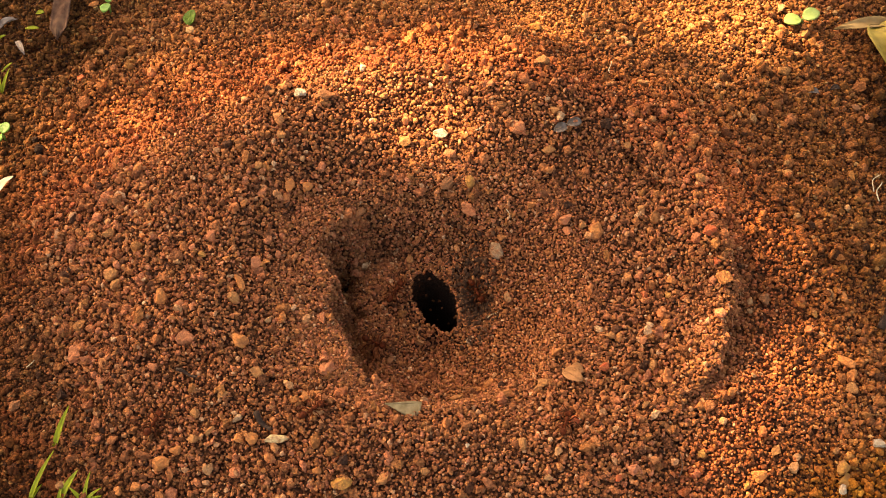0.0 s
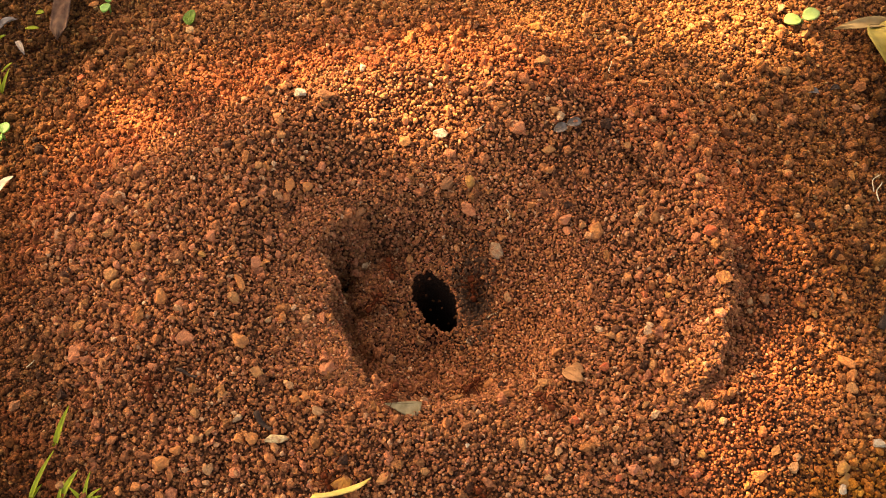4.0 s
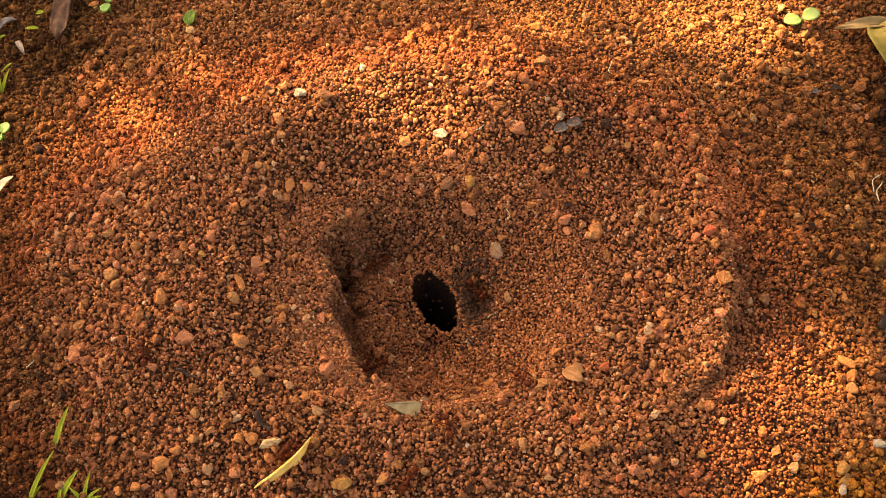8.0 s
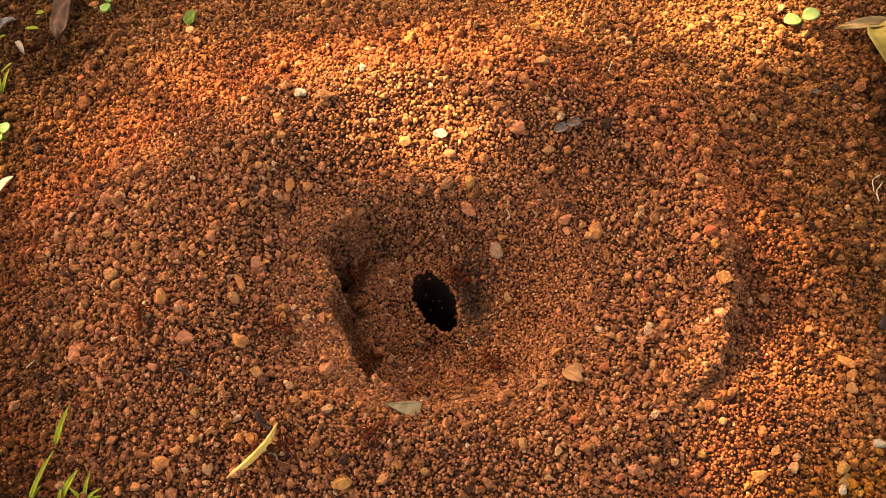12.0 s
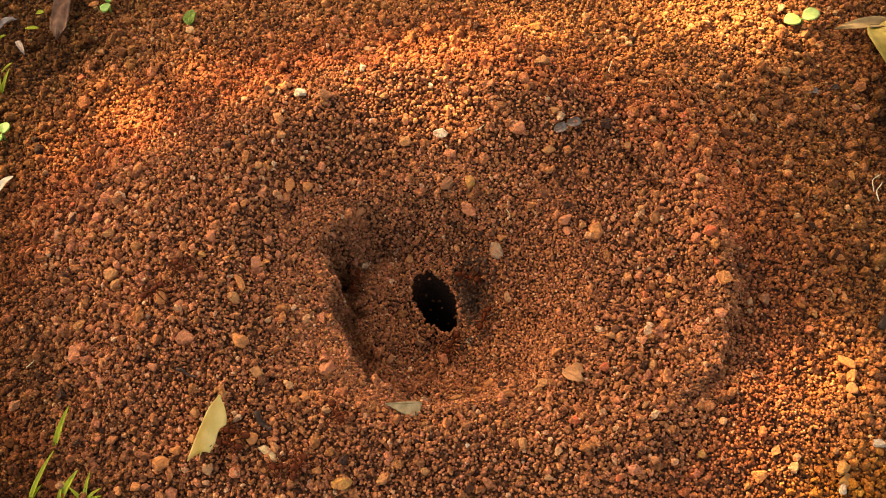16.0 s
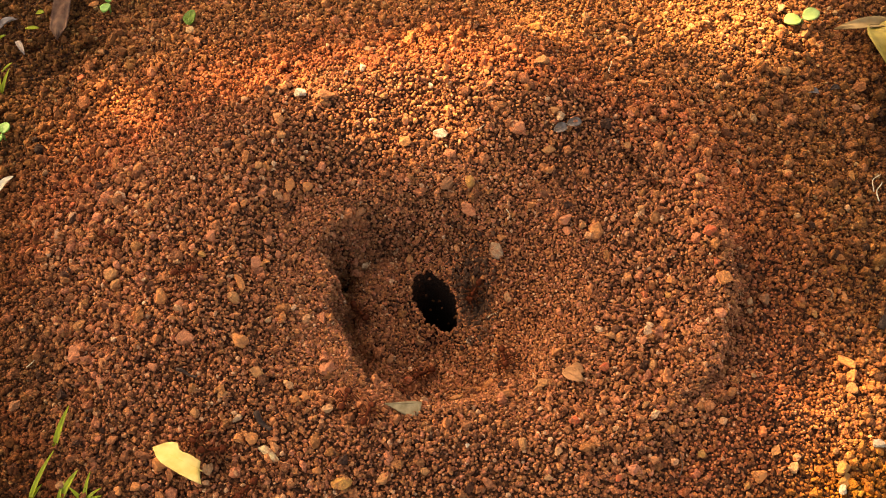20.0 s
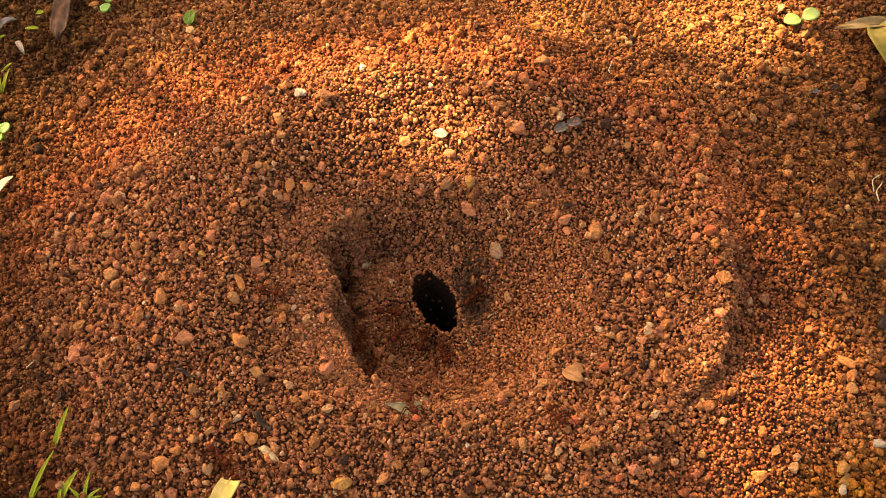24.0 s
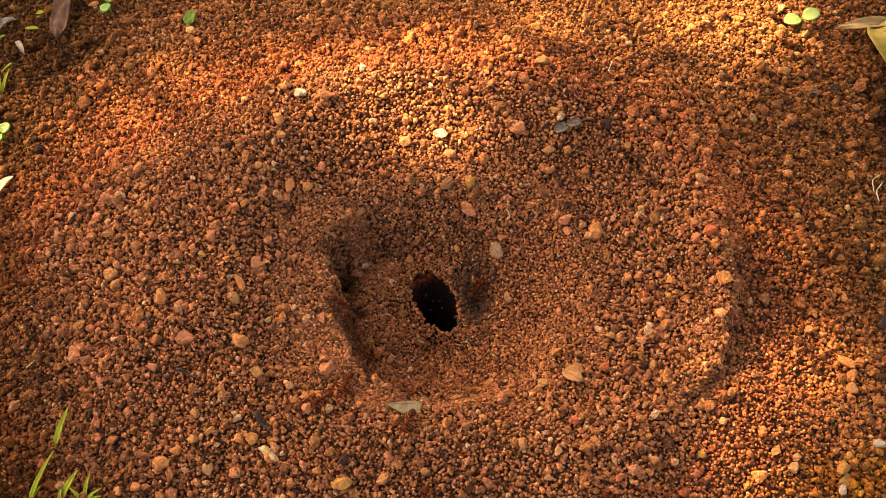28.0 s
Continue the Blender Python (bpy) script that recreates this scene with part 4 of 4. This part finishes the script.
twig("straw", 0.0525, 0.0640, 6, 0.14, 82, STRAW, "thin straw fibre on the crumbs")


# ---- the ants ----
ANT = plain_material("ant_shell", (0.040, 0.009, 0.003), (0.095, 0.018, 0.005), 0.6, 900.0, 0.2, 1500.0, 0.06)
ANT_LEG = plain_material("ant_leg", (0.055, 0.012, 0.004), (0.11, 0.024, 0.007), 0.6, 900.0, 0.1, 1500.0, 0.06)
MM = 0.00122                                         # the ants' own millimetre
HIPS = ((1.05, 0.42, 42), (0.45, 0.45, 2), (-0.25, 0.42, -46))


def lump(bm, centre, size, waist=0.0, level=2):
    """An egg-shaped body piece (millimetres), narrower at its back by waist."""
    made = bmesh.ops.create_icosphere(bm, subdivisions=level + 1, radius=0.5)["verts"]
    for v in made:
        k = 1 + waist * v.co.x
        v.co = Vector(((v.co.x * size[0] + centre[0]) * MM, (v.co.y * size[1] * k + centre[1]) * MM, (v.co.z * size[2] * k + centre[2]) * MM))


def millimetres(path):
    return [(a * MM, b * MM, c * MM) for a, b, c in path]


def build_ant():
    """A leaf-cutting ant about 7 mm long, facing along x, its feet at z = 0."""
    ant = tagged(new("ant"), "dark red-brown leaf-cutting ant walking on the crumbs", "ant", "ants of the nest")
    bm = bmesh.new()
    lump(bm, (2.45, 0, 1.85), (1.5, 1.9, 1.25), -0.25)
    for side in (-1, 1):
        lump(bm, (2.25, 0.45 * side, 1.95), (1.2, 0.95, 1.1), 0.0, 1)      # the two lobes at its back
    head = part("head", bm, ANT, ant)
    for side in (-1, 1):
        bm = bmesh.new()
        tube(bm, millimetres([(3.05, 0.45 * side, 1.6), (3.55, 0.55 * side, 1.5), (3.95, 0.12 * side, 1.4)]), 0.00026, 0.00006, 6)
        part("mandible", bm, ANT, head)
        bm = bmesh.new()
        tube(bm, millimetres([(2.9, 0.5 * side, 2.2), (3.4, 1.4 * side, 2.7), (3.6, 1.7 * side, 2.75), (4.4, 1.9 * side, 2.3), (5.3, 1.8 * side, 1.7)]), 0.00014, 0.00009, 6)
        part("antenna", bm, ANT_LEG, head)
    bm = bmesh.new()
    lump(bm, (0.95, 0, 1.75), (1.6, 1.0, 1.15))
    lump(bm, (-0.15, 0, 1.6), (1.5, 0.85, 0.95))
    lump(bm, (-1.15, 0, 1.55), (0.75, 0.5, 0.6), 0.0, 1)
    for x, z in ((1.2, 2.2), (0.3, 2.1), (-0.6, 1.95)):
        for side in (-1, 1):
            tube(bm, millimetres([(x, 0.3 * side, z - 0.15), (x - 0.15, 0.5 * side, z + 0.4)]), 0.00010, 0.00002, 5)
    part("thorax", bm, ANT, ant)
    bm = bmesh.new()
    lump(bm, (-2.35, 0, 1.65), (2.0, 1.65, 1.5), 0.15)
    part("abdomen", bm, ANT, ant)
    for x, y, turn in HIPS:
        for side in (1, -1):
            bm = bmesh.new()
            tube(bm, millimetres([(0, 0, 0), (0, 0.35 * side, -0.1), (0, 1.35 * side, 0.85), (0, 1.5 * side, 0.8), (0, 2.5 * side, -0.6), (0.15, 3.0 * side, -1.25), (0.35, 3.4 * side, -1.4)]), 0.00024, 0.00008, 6)
            leg = part("leg", bm, ANT_LEG, ant)
            leg.matrix_basis = pose(x * MM, y * side * MM, 1.35 * MM, 0, 0, -turn * side)
    return ant


def along(track, t):
    """Where a track of (t, x, y) rows is at t: it glides through its rows."""
    if t <= track[0][0]:
        return Vector(track[0][1:])
    for k in range(len(track) - 1):
        (t0, x0, y0), (t1, x1, y1) = track[k], track[k + 1]
        if t <= t1:
            a = (t - t0) / (t1 - t0)
            return Vector((x0, y0)).lerp(Vector((x1, y1)), a)
    return Vector(track[-1][1:])


def steps_of(track, back=0.0, every=0.25, lift=0.0009):
    """Poses along a track, upright on the ground and facing the way ahead; back: how far behind the track's point."""
    rows, ahead = [], Vector((1, 0))
    for k in range(int(28.0 / every) + 1):
        t = k * every
        at = sum((along(track, t + d) for d in (-0.2, -0.1, 0.0, 0.1, 0.2)), Vector((0, 0))) / 5
        go = along(track, t + 0.8) - along(track, t - 0.5)
        if go.length > 0.0008:
            ahead = (ahead + go.normalized() * 1.2).normalized()
        inside = shaft(at.x, at.y) < 0.85
        p = at if inside else at - ahead * back
        up = (slope(p.x, p.y, 0.004) + Vector((0, 0, 0.25))).normalized()
        side = up.cross(Vector((ahead.x, ahead.y, 0))).normalized()
        fore = side.cross(up)
        m = Matrix((fore, side, up)).transposed().to_4x4()
        m.translation = Vector((p.x, p.y, max(height(p.x, p.y), height(p.x + 0.002, p.y), height(p.x - 0.002, p.y)) - 0.0003)) + up * lift
        if inside:
            m.translation.z = -0.065
        rows.append((t, m))
    return rows


def stride(ant, rows, rate=0.25):
    """The legs of an ant swing in two sets of three, while it walks."""
    legs = [o for o in ant.children if o.name.startswith("leg")]
    for n, leg in enumerate(legs):
        rest, out = leg.matrix_basis.copy(), []
        way = 1 if (n // 2 + n % 2) % 2 else -1
        side = 1 if n % 2 == 0 else -1
        for k, (t, m) in enumerate(rows):
            moved = (m.translation - rows[max(k - 1, 0)][1].translation).length
            swing = way * (1 if k % 2 else -1) * min(20.0, 4 + moved * 9000)
            out.append((t, rest @ pose(0, 0, 0, 0, 0, swing) @ pose(0, 0, 0, side * 0.3 * swing * way, 0, 0)))
        walk(leg, out)


ANT_ONE = build_ant()


# ---- what the ants carry and shift ----
def build_carried_leaf():
    """A yellowed piece that the ants have cut from a leaf."""
    ob = tagged(new("cut_leaf_piece"), "cream-yellow piece of cut leaf carried upright by ants", "leaf")
    upper = [0.0031, 0.0033, 0.0034, 0.0034, 0.0034, 0.0033, 0.0032, 0.0031, 0.0029, 0.0025, 0.0018, 0.0009, 0.0001]
    lower = [0.0022, 0.0023, 0.0024, 0.0025, 0.0024, 0.0022, 0.0024, 0.0037, 0.0034, 0.0029, 0.0021, 0.0010, 0.0001]
    b = part("blade", blade(bmesh.new(), 0.0176, upper, lower, 0.05, 0.30, 0.00014, 0.004, 5, 0.0020), CREAM, ob)
    b.matrix_basis = pose(-0.0088, 0, 0)
    bm = bmesh.new()
    tube(bm, [(0.0176 * s - 0.0088, -0.0002, 0.05 * 4 * s * (1 - s) * 0.0176 + 0.00008) for s in (0.02, 0.2, 0.4, 0.6, 0.8, 0.98)], 0.00014, 0.00007, 6)
    part("midrib", bm, RIB, ob)
    return ob


CUT_LEAF = build_carried_leaf()


def loose_stone(tone, long, wide, high, label):
    return tagged(new("pebble", stone_mesh("pebble", STONES[tone], long / 1000, wide / 1000, high / 1000)), label, "pebble", "pebbles on the mound")


FLAKE = loose_stone("cream", 7.0, 2.6, 1.9, "white chip of stone that the ants knock over")
NUDGED = loose_stone("pale", 3.4, 2.6, 2.2, "pale pebble that an ant nudges along")
LOAD_ONE = loose_stone("pink", 3.2, 2.6, 2.4, "pinkish pebble carried out of the nest by an ant")
LOAD_TWO = loose_stone("red", 2.9, 2.3, 2.1, "reddish pebble carried out of the nest by an ant")


def on_ground(x, y, lift=0.0, rx=0.0, ry=0.0, rz=0.0):
    return pose(x, y, height(x, y) + lift, rx, ry, rz)


# ---- what moves, and when ----
def motions():
    walk(CUT_LEAF, [
        (0.0, pose(-0.0184, -0.1099, 0.0257, 90, 36, 39)),
        (2.0, pose(-0.0224, -0.0799, 0.0277, 90, 36, 39)),
        (2.5, pose(-0.0239, -0.0781, 0.0287, 96, 32, 31)),
        (3.0, pose(-0.0261, -0.0788, 0.0283, 106, 35, 29)),
        (3.5, pose(-0.0254, -0.0773, 0.0292, 114, 25, 20)),
        (5.5, pose(-0.0358, -0.0702, 0.0314, 101, -4, 46)),
        (5.9, pose(-0.0370, -0.0710, 0.0310, 104, 2, 26)),
        (6.3, pose(-0.0378, -0.0694, 0.0313, 104, 2, 24)),
        (6.7, pose(-0.0371, -0.0625, 0.0309, 102, 0, 35)),
        (7.1, pose(-0.0409, -0.0631, 0.0304, 101, -6, 34)),
        (7.5, pose(-0.0396, -0.0650, 0.0321, 106, 2, 25)),
        (7.9, pose(-0.0414, -0.0677, 0.0314, 99, -10, 31)),
        (8.1, pose(-0.0419, -0.0681, 0.0313, 89, -7, 54)),
        (8.5, pose(-0.0466, -0.0668, 0.0305, 65, -16, 77)),
        (9.0, pose(-0.0497, -0.0659, 0.0290, 39, -19, 78)),
        (9.5, pose(-0.0505, -0.0625, 0.0293, 36, -28, 68)),
        (10.0, pose(-0.0515, -0.0639, 0.0284, 25, -29, 73)),
        (10.5, pose(-0.0516, -0.0637, 0.0281, 21, -29, 70)),
        (11.0, pose(-0.0525, -0.0635, 0.0290, 37, -27, 62)),
        (11.5, pose(-0.0517, -0.0637, 0.0311, 72, -27, 63)),
        (12.0, pose(-0.0500, -0.0644, 0.0311, 96, -10, 48)),
        (12.5, pose(-0.0492, -0.0633, 0.0315, 107, -9, 17)),
        (14.5, pose(-0.0570, -0.0598, 0.0316, 77, -20, 64)),
        (15.0, pose(-0.0588, -0.0604, 0.0297, 71, -9, 67)),
        (15.5, pose(-0.0624, -0.0604, 0.0300, 41, -18, 81)),
        (16.0, pose(-0.0629, -0.0577, 0.0299, 42, -17, 72)),
        (16.5, pose(-0.0628, -0.0561, 0.0306, 63, -24, 57)),
        (17.0, pose(-0.0622, -0.0556, 0.0312, 77, -7, 52)),
        (17.5, pose(-0.0635, -0.0584, 0.0313, 72, -14, 73)),
        (18.0, pose(-0.0702, -0.0586, 0.0291, 23, -28, 101)),
        (18.5, pose(-0.0689, -0.0640, 0.0287, 11, -22, 137)),
        (19.0, pose(-0.0711, -0.0668, 0.0257, -11, 6, 150)),
        (19.5, pose(-0.0710, -0.0663, 0.0264, -8, 10, 150)),
        (20.0, pose(-0.0710, -0.0662, 0.0267, -6, 12, 150)),
        (20.5, pose(-0.0708, -0.0677, 0.0265, 2, 12, 174)),
        (21.0, pose(-0.0690, -0.0694, 0.0273, 6, 18, -178)),
        (21.5, pose(-0.0655, -0.0706, 0.0277, 8, 30, -174)),
        (23.5, pose(-0.0650, -0.0708, 0.0282, 23, 13, -175)),
        (24.0, pose(-0.0590, -0.0773, 0.0255, 1, 50, -132)),
        (24.5, pose(-0.0564, -0.0798, 0.0260, 20, 48, -122)),
        (25.0, pose(-0.0548, -0.0824, 0.0259, 33, 48, -112)),
        (25.5, pose(-0.0545, -0.0865, 0.0251, 36, 48, -105)),
        (26.0, pose(-0.0538, -0.0931, 0.0235, 38, 45, -101)),
        (28.0, pose(-0.0508, -0.1131, 0.0215, 38, 45, -101)),
    ])
    tracks = [
        [(0.0, -0.0200, -0.0201), (0.3, -0.0197, -0.0228), (0.6, -0.0150, -0.0246), (0.9, -0.0138, -0.0267), (1.5, -0.0120, -0.0271), (2.1, -0.0104, -0.0321), (2.7, -0.0126, -0.0337), (3.3, -0.0114, -0.0367),
         (4.2, -0.0162, -0.0499), (5.5, -0.0253, -0.0522), (5.8, -0.0257, -0.0532), (6.1, -0.0298, -0.0569), (6.4, -0.0345, -0.0570), (6.7, -0.0390, -0.0605), (7.5, -0.0364, -0.0635), (8.5, -0.0403, -0.0619),
         (9.5, -0.0448, -0.0633), (10.5, -0.0433, -0.0618), (11.5, -0.0467, -0.0625), (12.5, -0.0404, -0.0613), (14.5, -0.0526, -0.0617), (16.0, -0.0550, -0.0586), (17.5, -0.0597, -0.0596), (18.5, -0.0639, -0.0572),
         (20.0, -0.0653, -0.0588), (21.5, -0.0673, -0.0606), (23.5, -0.0640, -0.0630), (24.0, -0.0599, -0.0636), (24.5, -0.0586, -0.0677), (25.0, -0.0567, -0.0733), (25.5, -0.0561, -0.0785)],
        [(0.0, -0.0358, -0.0547), (0.3, -0.0337, -0.0496), (0.9, -0.0266, -0.0385), (1.5, -0.0230, -0.0260), (2.1, -0.0241, -0.0219), (2.7, -0.0241, -0.0150), (3.3, -0.0245, -0.0143), (4.5, -0.0179, -0.0043), (5.5, -0.0086, 0.0007), (6.2, -0.0025, -0.0065)],
        [(0.5, -0.0025, -0.0065), (1.5, 0.0103, -0.0187), (2.1, 0.0133, -0.0239), (2.7, 0.0134, -0.0270), (3.3, 0.0124, -0.0304), (5.5, 0.0025, -0.0533), (6.5, -0.0021, -0.0640), (8.0, -0.0096, -0.0714), (9.0, -0.0141, -0.0826)],
        [(4.4, -0.0025, -0.0065), (5.0, -0.0058, -0.0239), (5.5, -0.0072, -0.0328), (5.8, -0.0077, -0.0292), (6.1, -0.0108, -0.0276), (7.3, -0.0141, -0.0276), (8.5, -0.0225, -0.0294), (9.5, -0.0292, -0.0358), (11.0, -0.0390, -0.0305),
         (13.0, -0.0535, -0.0230), (16.0, -0.0736, -0.0098), (20.0, -0.0972, 0.0026), (24.0, -0.1264, 0.0231), (27.0, -0.1468, 0.0322)],
        [(0.0, 0.0174, -0.0824), (6.0, 0.0084, -0.0726), (8.2, 0.0006, -0.0574), (9.1, 0.0010, -0.0373), (9.7, -0.0040, -0.0308), (10.1, -0.0024, -0.0189), (10.6, -0.0025, -0.0065)],
        [(7.6, -0.0025, -0.0065), (8.0, 0.0011, -0.0018), (8.5, 0.0029, -0.0222), (9.1, 0.0030, -0.0281), (9.4, -0.0002, -0.0360), (10.5, -0.0071, -0.0451), (12.0, -0.0189, -0.0596), (14.5, -0.0339, -0.0682), (17.0, -0.0477, -0.0677),
         (18.0, -0.0461, -0.0700), (20.0, -0.0521, -0.0731), (22.0, -0.0578, -0.0820)],
        [(9.3, -0.0025, -0.0065), (10.0, -0.0072, -0.0188), (10.3, -0.0115, -0.0206), (10.9, -0.0158, -0.0233), (11.2, -0.0173, -0.0245), (12.5, -0.0243, -0.0284), (14.5, -0.0287, -0.0464), (16.0, -0.0297, -0.0545), (17.0, -0.0234, -0.0596),
         (18.0, -0.0220, -0.0573), (20.0, -0.0206, -0.0552), (22.0, -0.0139, -0.0354), (24.0, -0.0075, -0.0187), (25.0, -0.0025, -0.0065)],
        [(0.0, -0.0337, -0.0786), (4.0, -0.0300, -0.0725), (5.5, -0.0339, -0.0689), (6.5, -0.0363, -0.0659), (7.5, -0.0386, -0.0653), (9.0, -0.0432, -0.0652), (10.5, -0.0447, -0.0664), (12.0, -0.0479, -0.0638), (12.5, -0.0487, -0.0631),
         (14.5, -0.0557, -0.0594), (16.0, -0.0569, -0.0615), (17.0, -0.0606, -0.0580), (18.0, -0.0641, -0.0614), (19.0, -0.0648, -0.0630), (20.5, -0.0612, -0.0624), (23.5, -0.0591, -0.0640), (25.0, -0.0520, -0.0749), (26.0, -0.0516, -0.0824)],
        [(13.0, -0.0426, -0.0824), (16.0, -0.0385, -0.0680), (18.0, -0.0311, -0.0592), (20.0, -0.0270, -0.0504), (22.0, -0.0225, -0.0294), (24.0, -0.0243, -0.0195), (26.0, -0.0143, -0.0145), (27.0, -0.0025, -0.0065)],
        [(0.0, 0.0106, -0.0024), (3.0, 0.0089, -0.0055), (5.5, 0.0079, 0.0017), (9.0, 0.0115, -0.0035), (13.0, 0.0028, 0.0019), (18.0, 0.0105, -0.0005), (23.0, 0.0080, -0.0055), (28.0, 0.0106, -0.0019)],
        [(0.0, -0.0144, -0.0047), (6.0, -0.0163, 0.0048), (11.0, -0.0230, 0.0018), (16.0, -0.0247, -0.0015), (20.0, -0.0247, -0.0104), (25.0, -0.0144, -0.0110), (28.0, -0.0078, 0.0013)],
        [(0.0, 0.0331, -0.0574), (7.0, 0.0245, -0.0453), (12.0, 0.0159, -0.0299), (14.0, 0.0044, -0.0176), (15.0, -0.0025, -0.0065)],
        [(11.0, -0.0025, -0.0065), (12.5, 0.0027, -0.0173), (14.5, 0.0112, -0.0188), (17.0, 0.0147, -0.0116), (20.0, 0.0191, -0.0293), (23.0, 0.0273, -0.0499), (26.0, 0.0372, -0.0645), (28.0, 0.0443, -0.0787)],
        [(20.0, -0.0025, -0.0065), (23.0, -0.0007, -0.0165), (25.0, 0.0027, -0.0288), (27.0, -0.0039, -0.0422), (28.0, -0.0098, -0.0575)],
        [(0.0, -0.0784, -0.0551), (8.0, -0.0830, -0.0354), (14.0, -0.0860, -0.0194), (20.0, -0.0733, -0.0119), (24.0, -0.0492, -0.0162), (27.0, -0.0363, -0.0211), (28.0, -0.0312, -0.0185)],
        [(22.0, -0.0025, -0.0065), (24.0, -0.0142, -0.0186), (26.0, -0.0207, -0.0282), (28.0, -0.0273, -0.0443)],
    ]
    first = [(13.5, -0.0025, -0.0065), (14.5, 0.0026, -0.0168), (15.0, 0.0038, -0.0186), (15.5, 0.0032, -0.0214), (16.0, 0.0007, -0.0237), (17.0, -0.0024, -0.0273), (17.5, -0.0065, -0.0318), (18.0, -0.0103, -0.0356), (18.5, -0.0134, -0.0361),
             (19.0, -0.0140, -0.0433), (19.5, -0.0156, -0.0357), (20.0, -0.0161, -0.0343), (20.5, -0.0165, -0.0323), (21.0, -0.0187, -0.0302), (21.5, -0.0197, -0.0292), (23.5, -0.0228, -0.0314), (25.5, -0.0287, -0.0464), (28.0, -0.0374, -0.0546)]
    second = [(15.3, -0.0025, -0.0065), (16.5, 0.0027, -0.0180), (17.0, 0.0032, -0.0201), (17.5, -0.0007, -0.0233), (18.0, -0.0032, -0.0256), (19.0, -0.0045, -0.0300), (19.5, -0.0082, -0.0331), (20.0, -0.0101, -0.0344), (20.5, -0.0121, -0.0340),
              (21.0, -0.0116, -0.0370), (21.5, -0.0111, -0.0373), (23.5, -0.0083, -0.0544), (25.5, -0.0059, -0.0639), (28.0, -0.0036, -0.0828)]
    ants = [ANT_ONE] + [copy_thing(ANT_ONE, Matrix()) for _ in range(len(tracks) + 1)]
    for number, (ant, track) in enumerate(zip(ants, tracks + [first, second])):
        laden = number >= len(tracks)
        rows = steps_of(track, 0.0052 if laden else 0.0)
        stride(ant, rows)
        walk(ant, rows)
        if laden:
            walk(LOAD_ONE if number == len(tracks) else LOAD_TWO, [(t, m @ pose(0.0052, 0, 0.0008, 0, 0, 60)) for t, m in rows])
    walk(FLAKE, [(0.0, on_ground(-0.0454, -0.0604, 0.0005, 0, 0, -6)), (7.0, on_ground(-0.0454, -0.0604, 0.0005, 0, 0, -6)), (8.0, on_ground(-0.0468, -0.0614, 0.0006, 10, 0, 10)), (8.6, on_ground(-0.0479, -0.0624, 0.0006, 40, 0, 30)),
                 (12.0, on_ground(-0.0467, -0.0627, 0.0006, 60, 8, -50)), (14.4, on_ground(-0.0470, -0.0632, 0.0005, 60, 8, -40)), (28.0, on_ground(-0.0470, -0.0632, 0.0005, 60, 8, -40))])
    walk(NUDGED, [(0.0, on_ground(-0.0341, -0.0534, 0.0004)), (9.4, on_ground(-0.0341, -0.0534, 0.0004)), (10.2, on_ground(-0.0314, -0.0524, 0.0004, 0, 0, 50)), (28.0, on_ground(-0.0314, -0.0524, 0.0004, 0, 0, 50))])
    # the shrub sways, and its gaps of light with it
    upper = ((0, 0.85), (3, 0.8), (5.5, 0.55), (7, 0.55), (8, 0.7), (9.5, 0.9), (11, 1.0), (12.5, 1.0), (14.5, 0.75), (15, 0.85), (16, 0.5), (17, 0.3), (18.5, 0.2), (20, 0.75), (20.6, 0.65), (21.5, 0.9), (24, 0.95), (26, 0.9), (27, 0.85), (28, 0.9))
    lower = ((0, 1.0), (3, 1.0), (7, 0.8), (11, 1.0), (15, 0.95), (16, 0.72), (17, 0.55), (18, 0.35), (19, 0.4), (20, 0.45), (21, 0.6), (23.5, 0.85), (25, 1.0), (28, 0.9))
    corner = ((0, 1.0), (15.5, 1.0), (16.5, 0.6), (17.5, 0.4), (18.5, 0.4), (19.5, 0.8), (20.5, 1.0), (28, 1.0))
    nook = ((0, 1.0), (15.8, 1.0), (16.6, 0.3), (17.5, 0.1), (18.0, 0.0), (18.6, 0.03), (19.1, 0.7), (20.0, 0.7), (20.5, 0.15), (21.1, 0.15), (21.6, 0.8), (22.5, 1.0), (28, 1.0))
    for number, levels, dx, dy in ((0, upper, 0.0, -0.020), (1, upper, -0.004, -0.024), (4, upper, 0.0, 0.024), (5, lower, 0.042, 0.0), (2, corner, -0.006, 0.038), (3, nook, 0.0, 0.064)):
        walk(BRANCHES[number], [(t, pose(dx * (1 - k), dy * (1 - k), 0)) for t, k in levels])


motions()
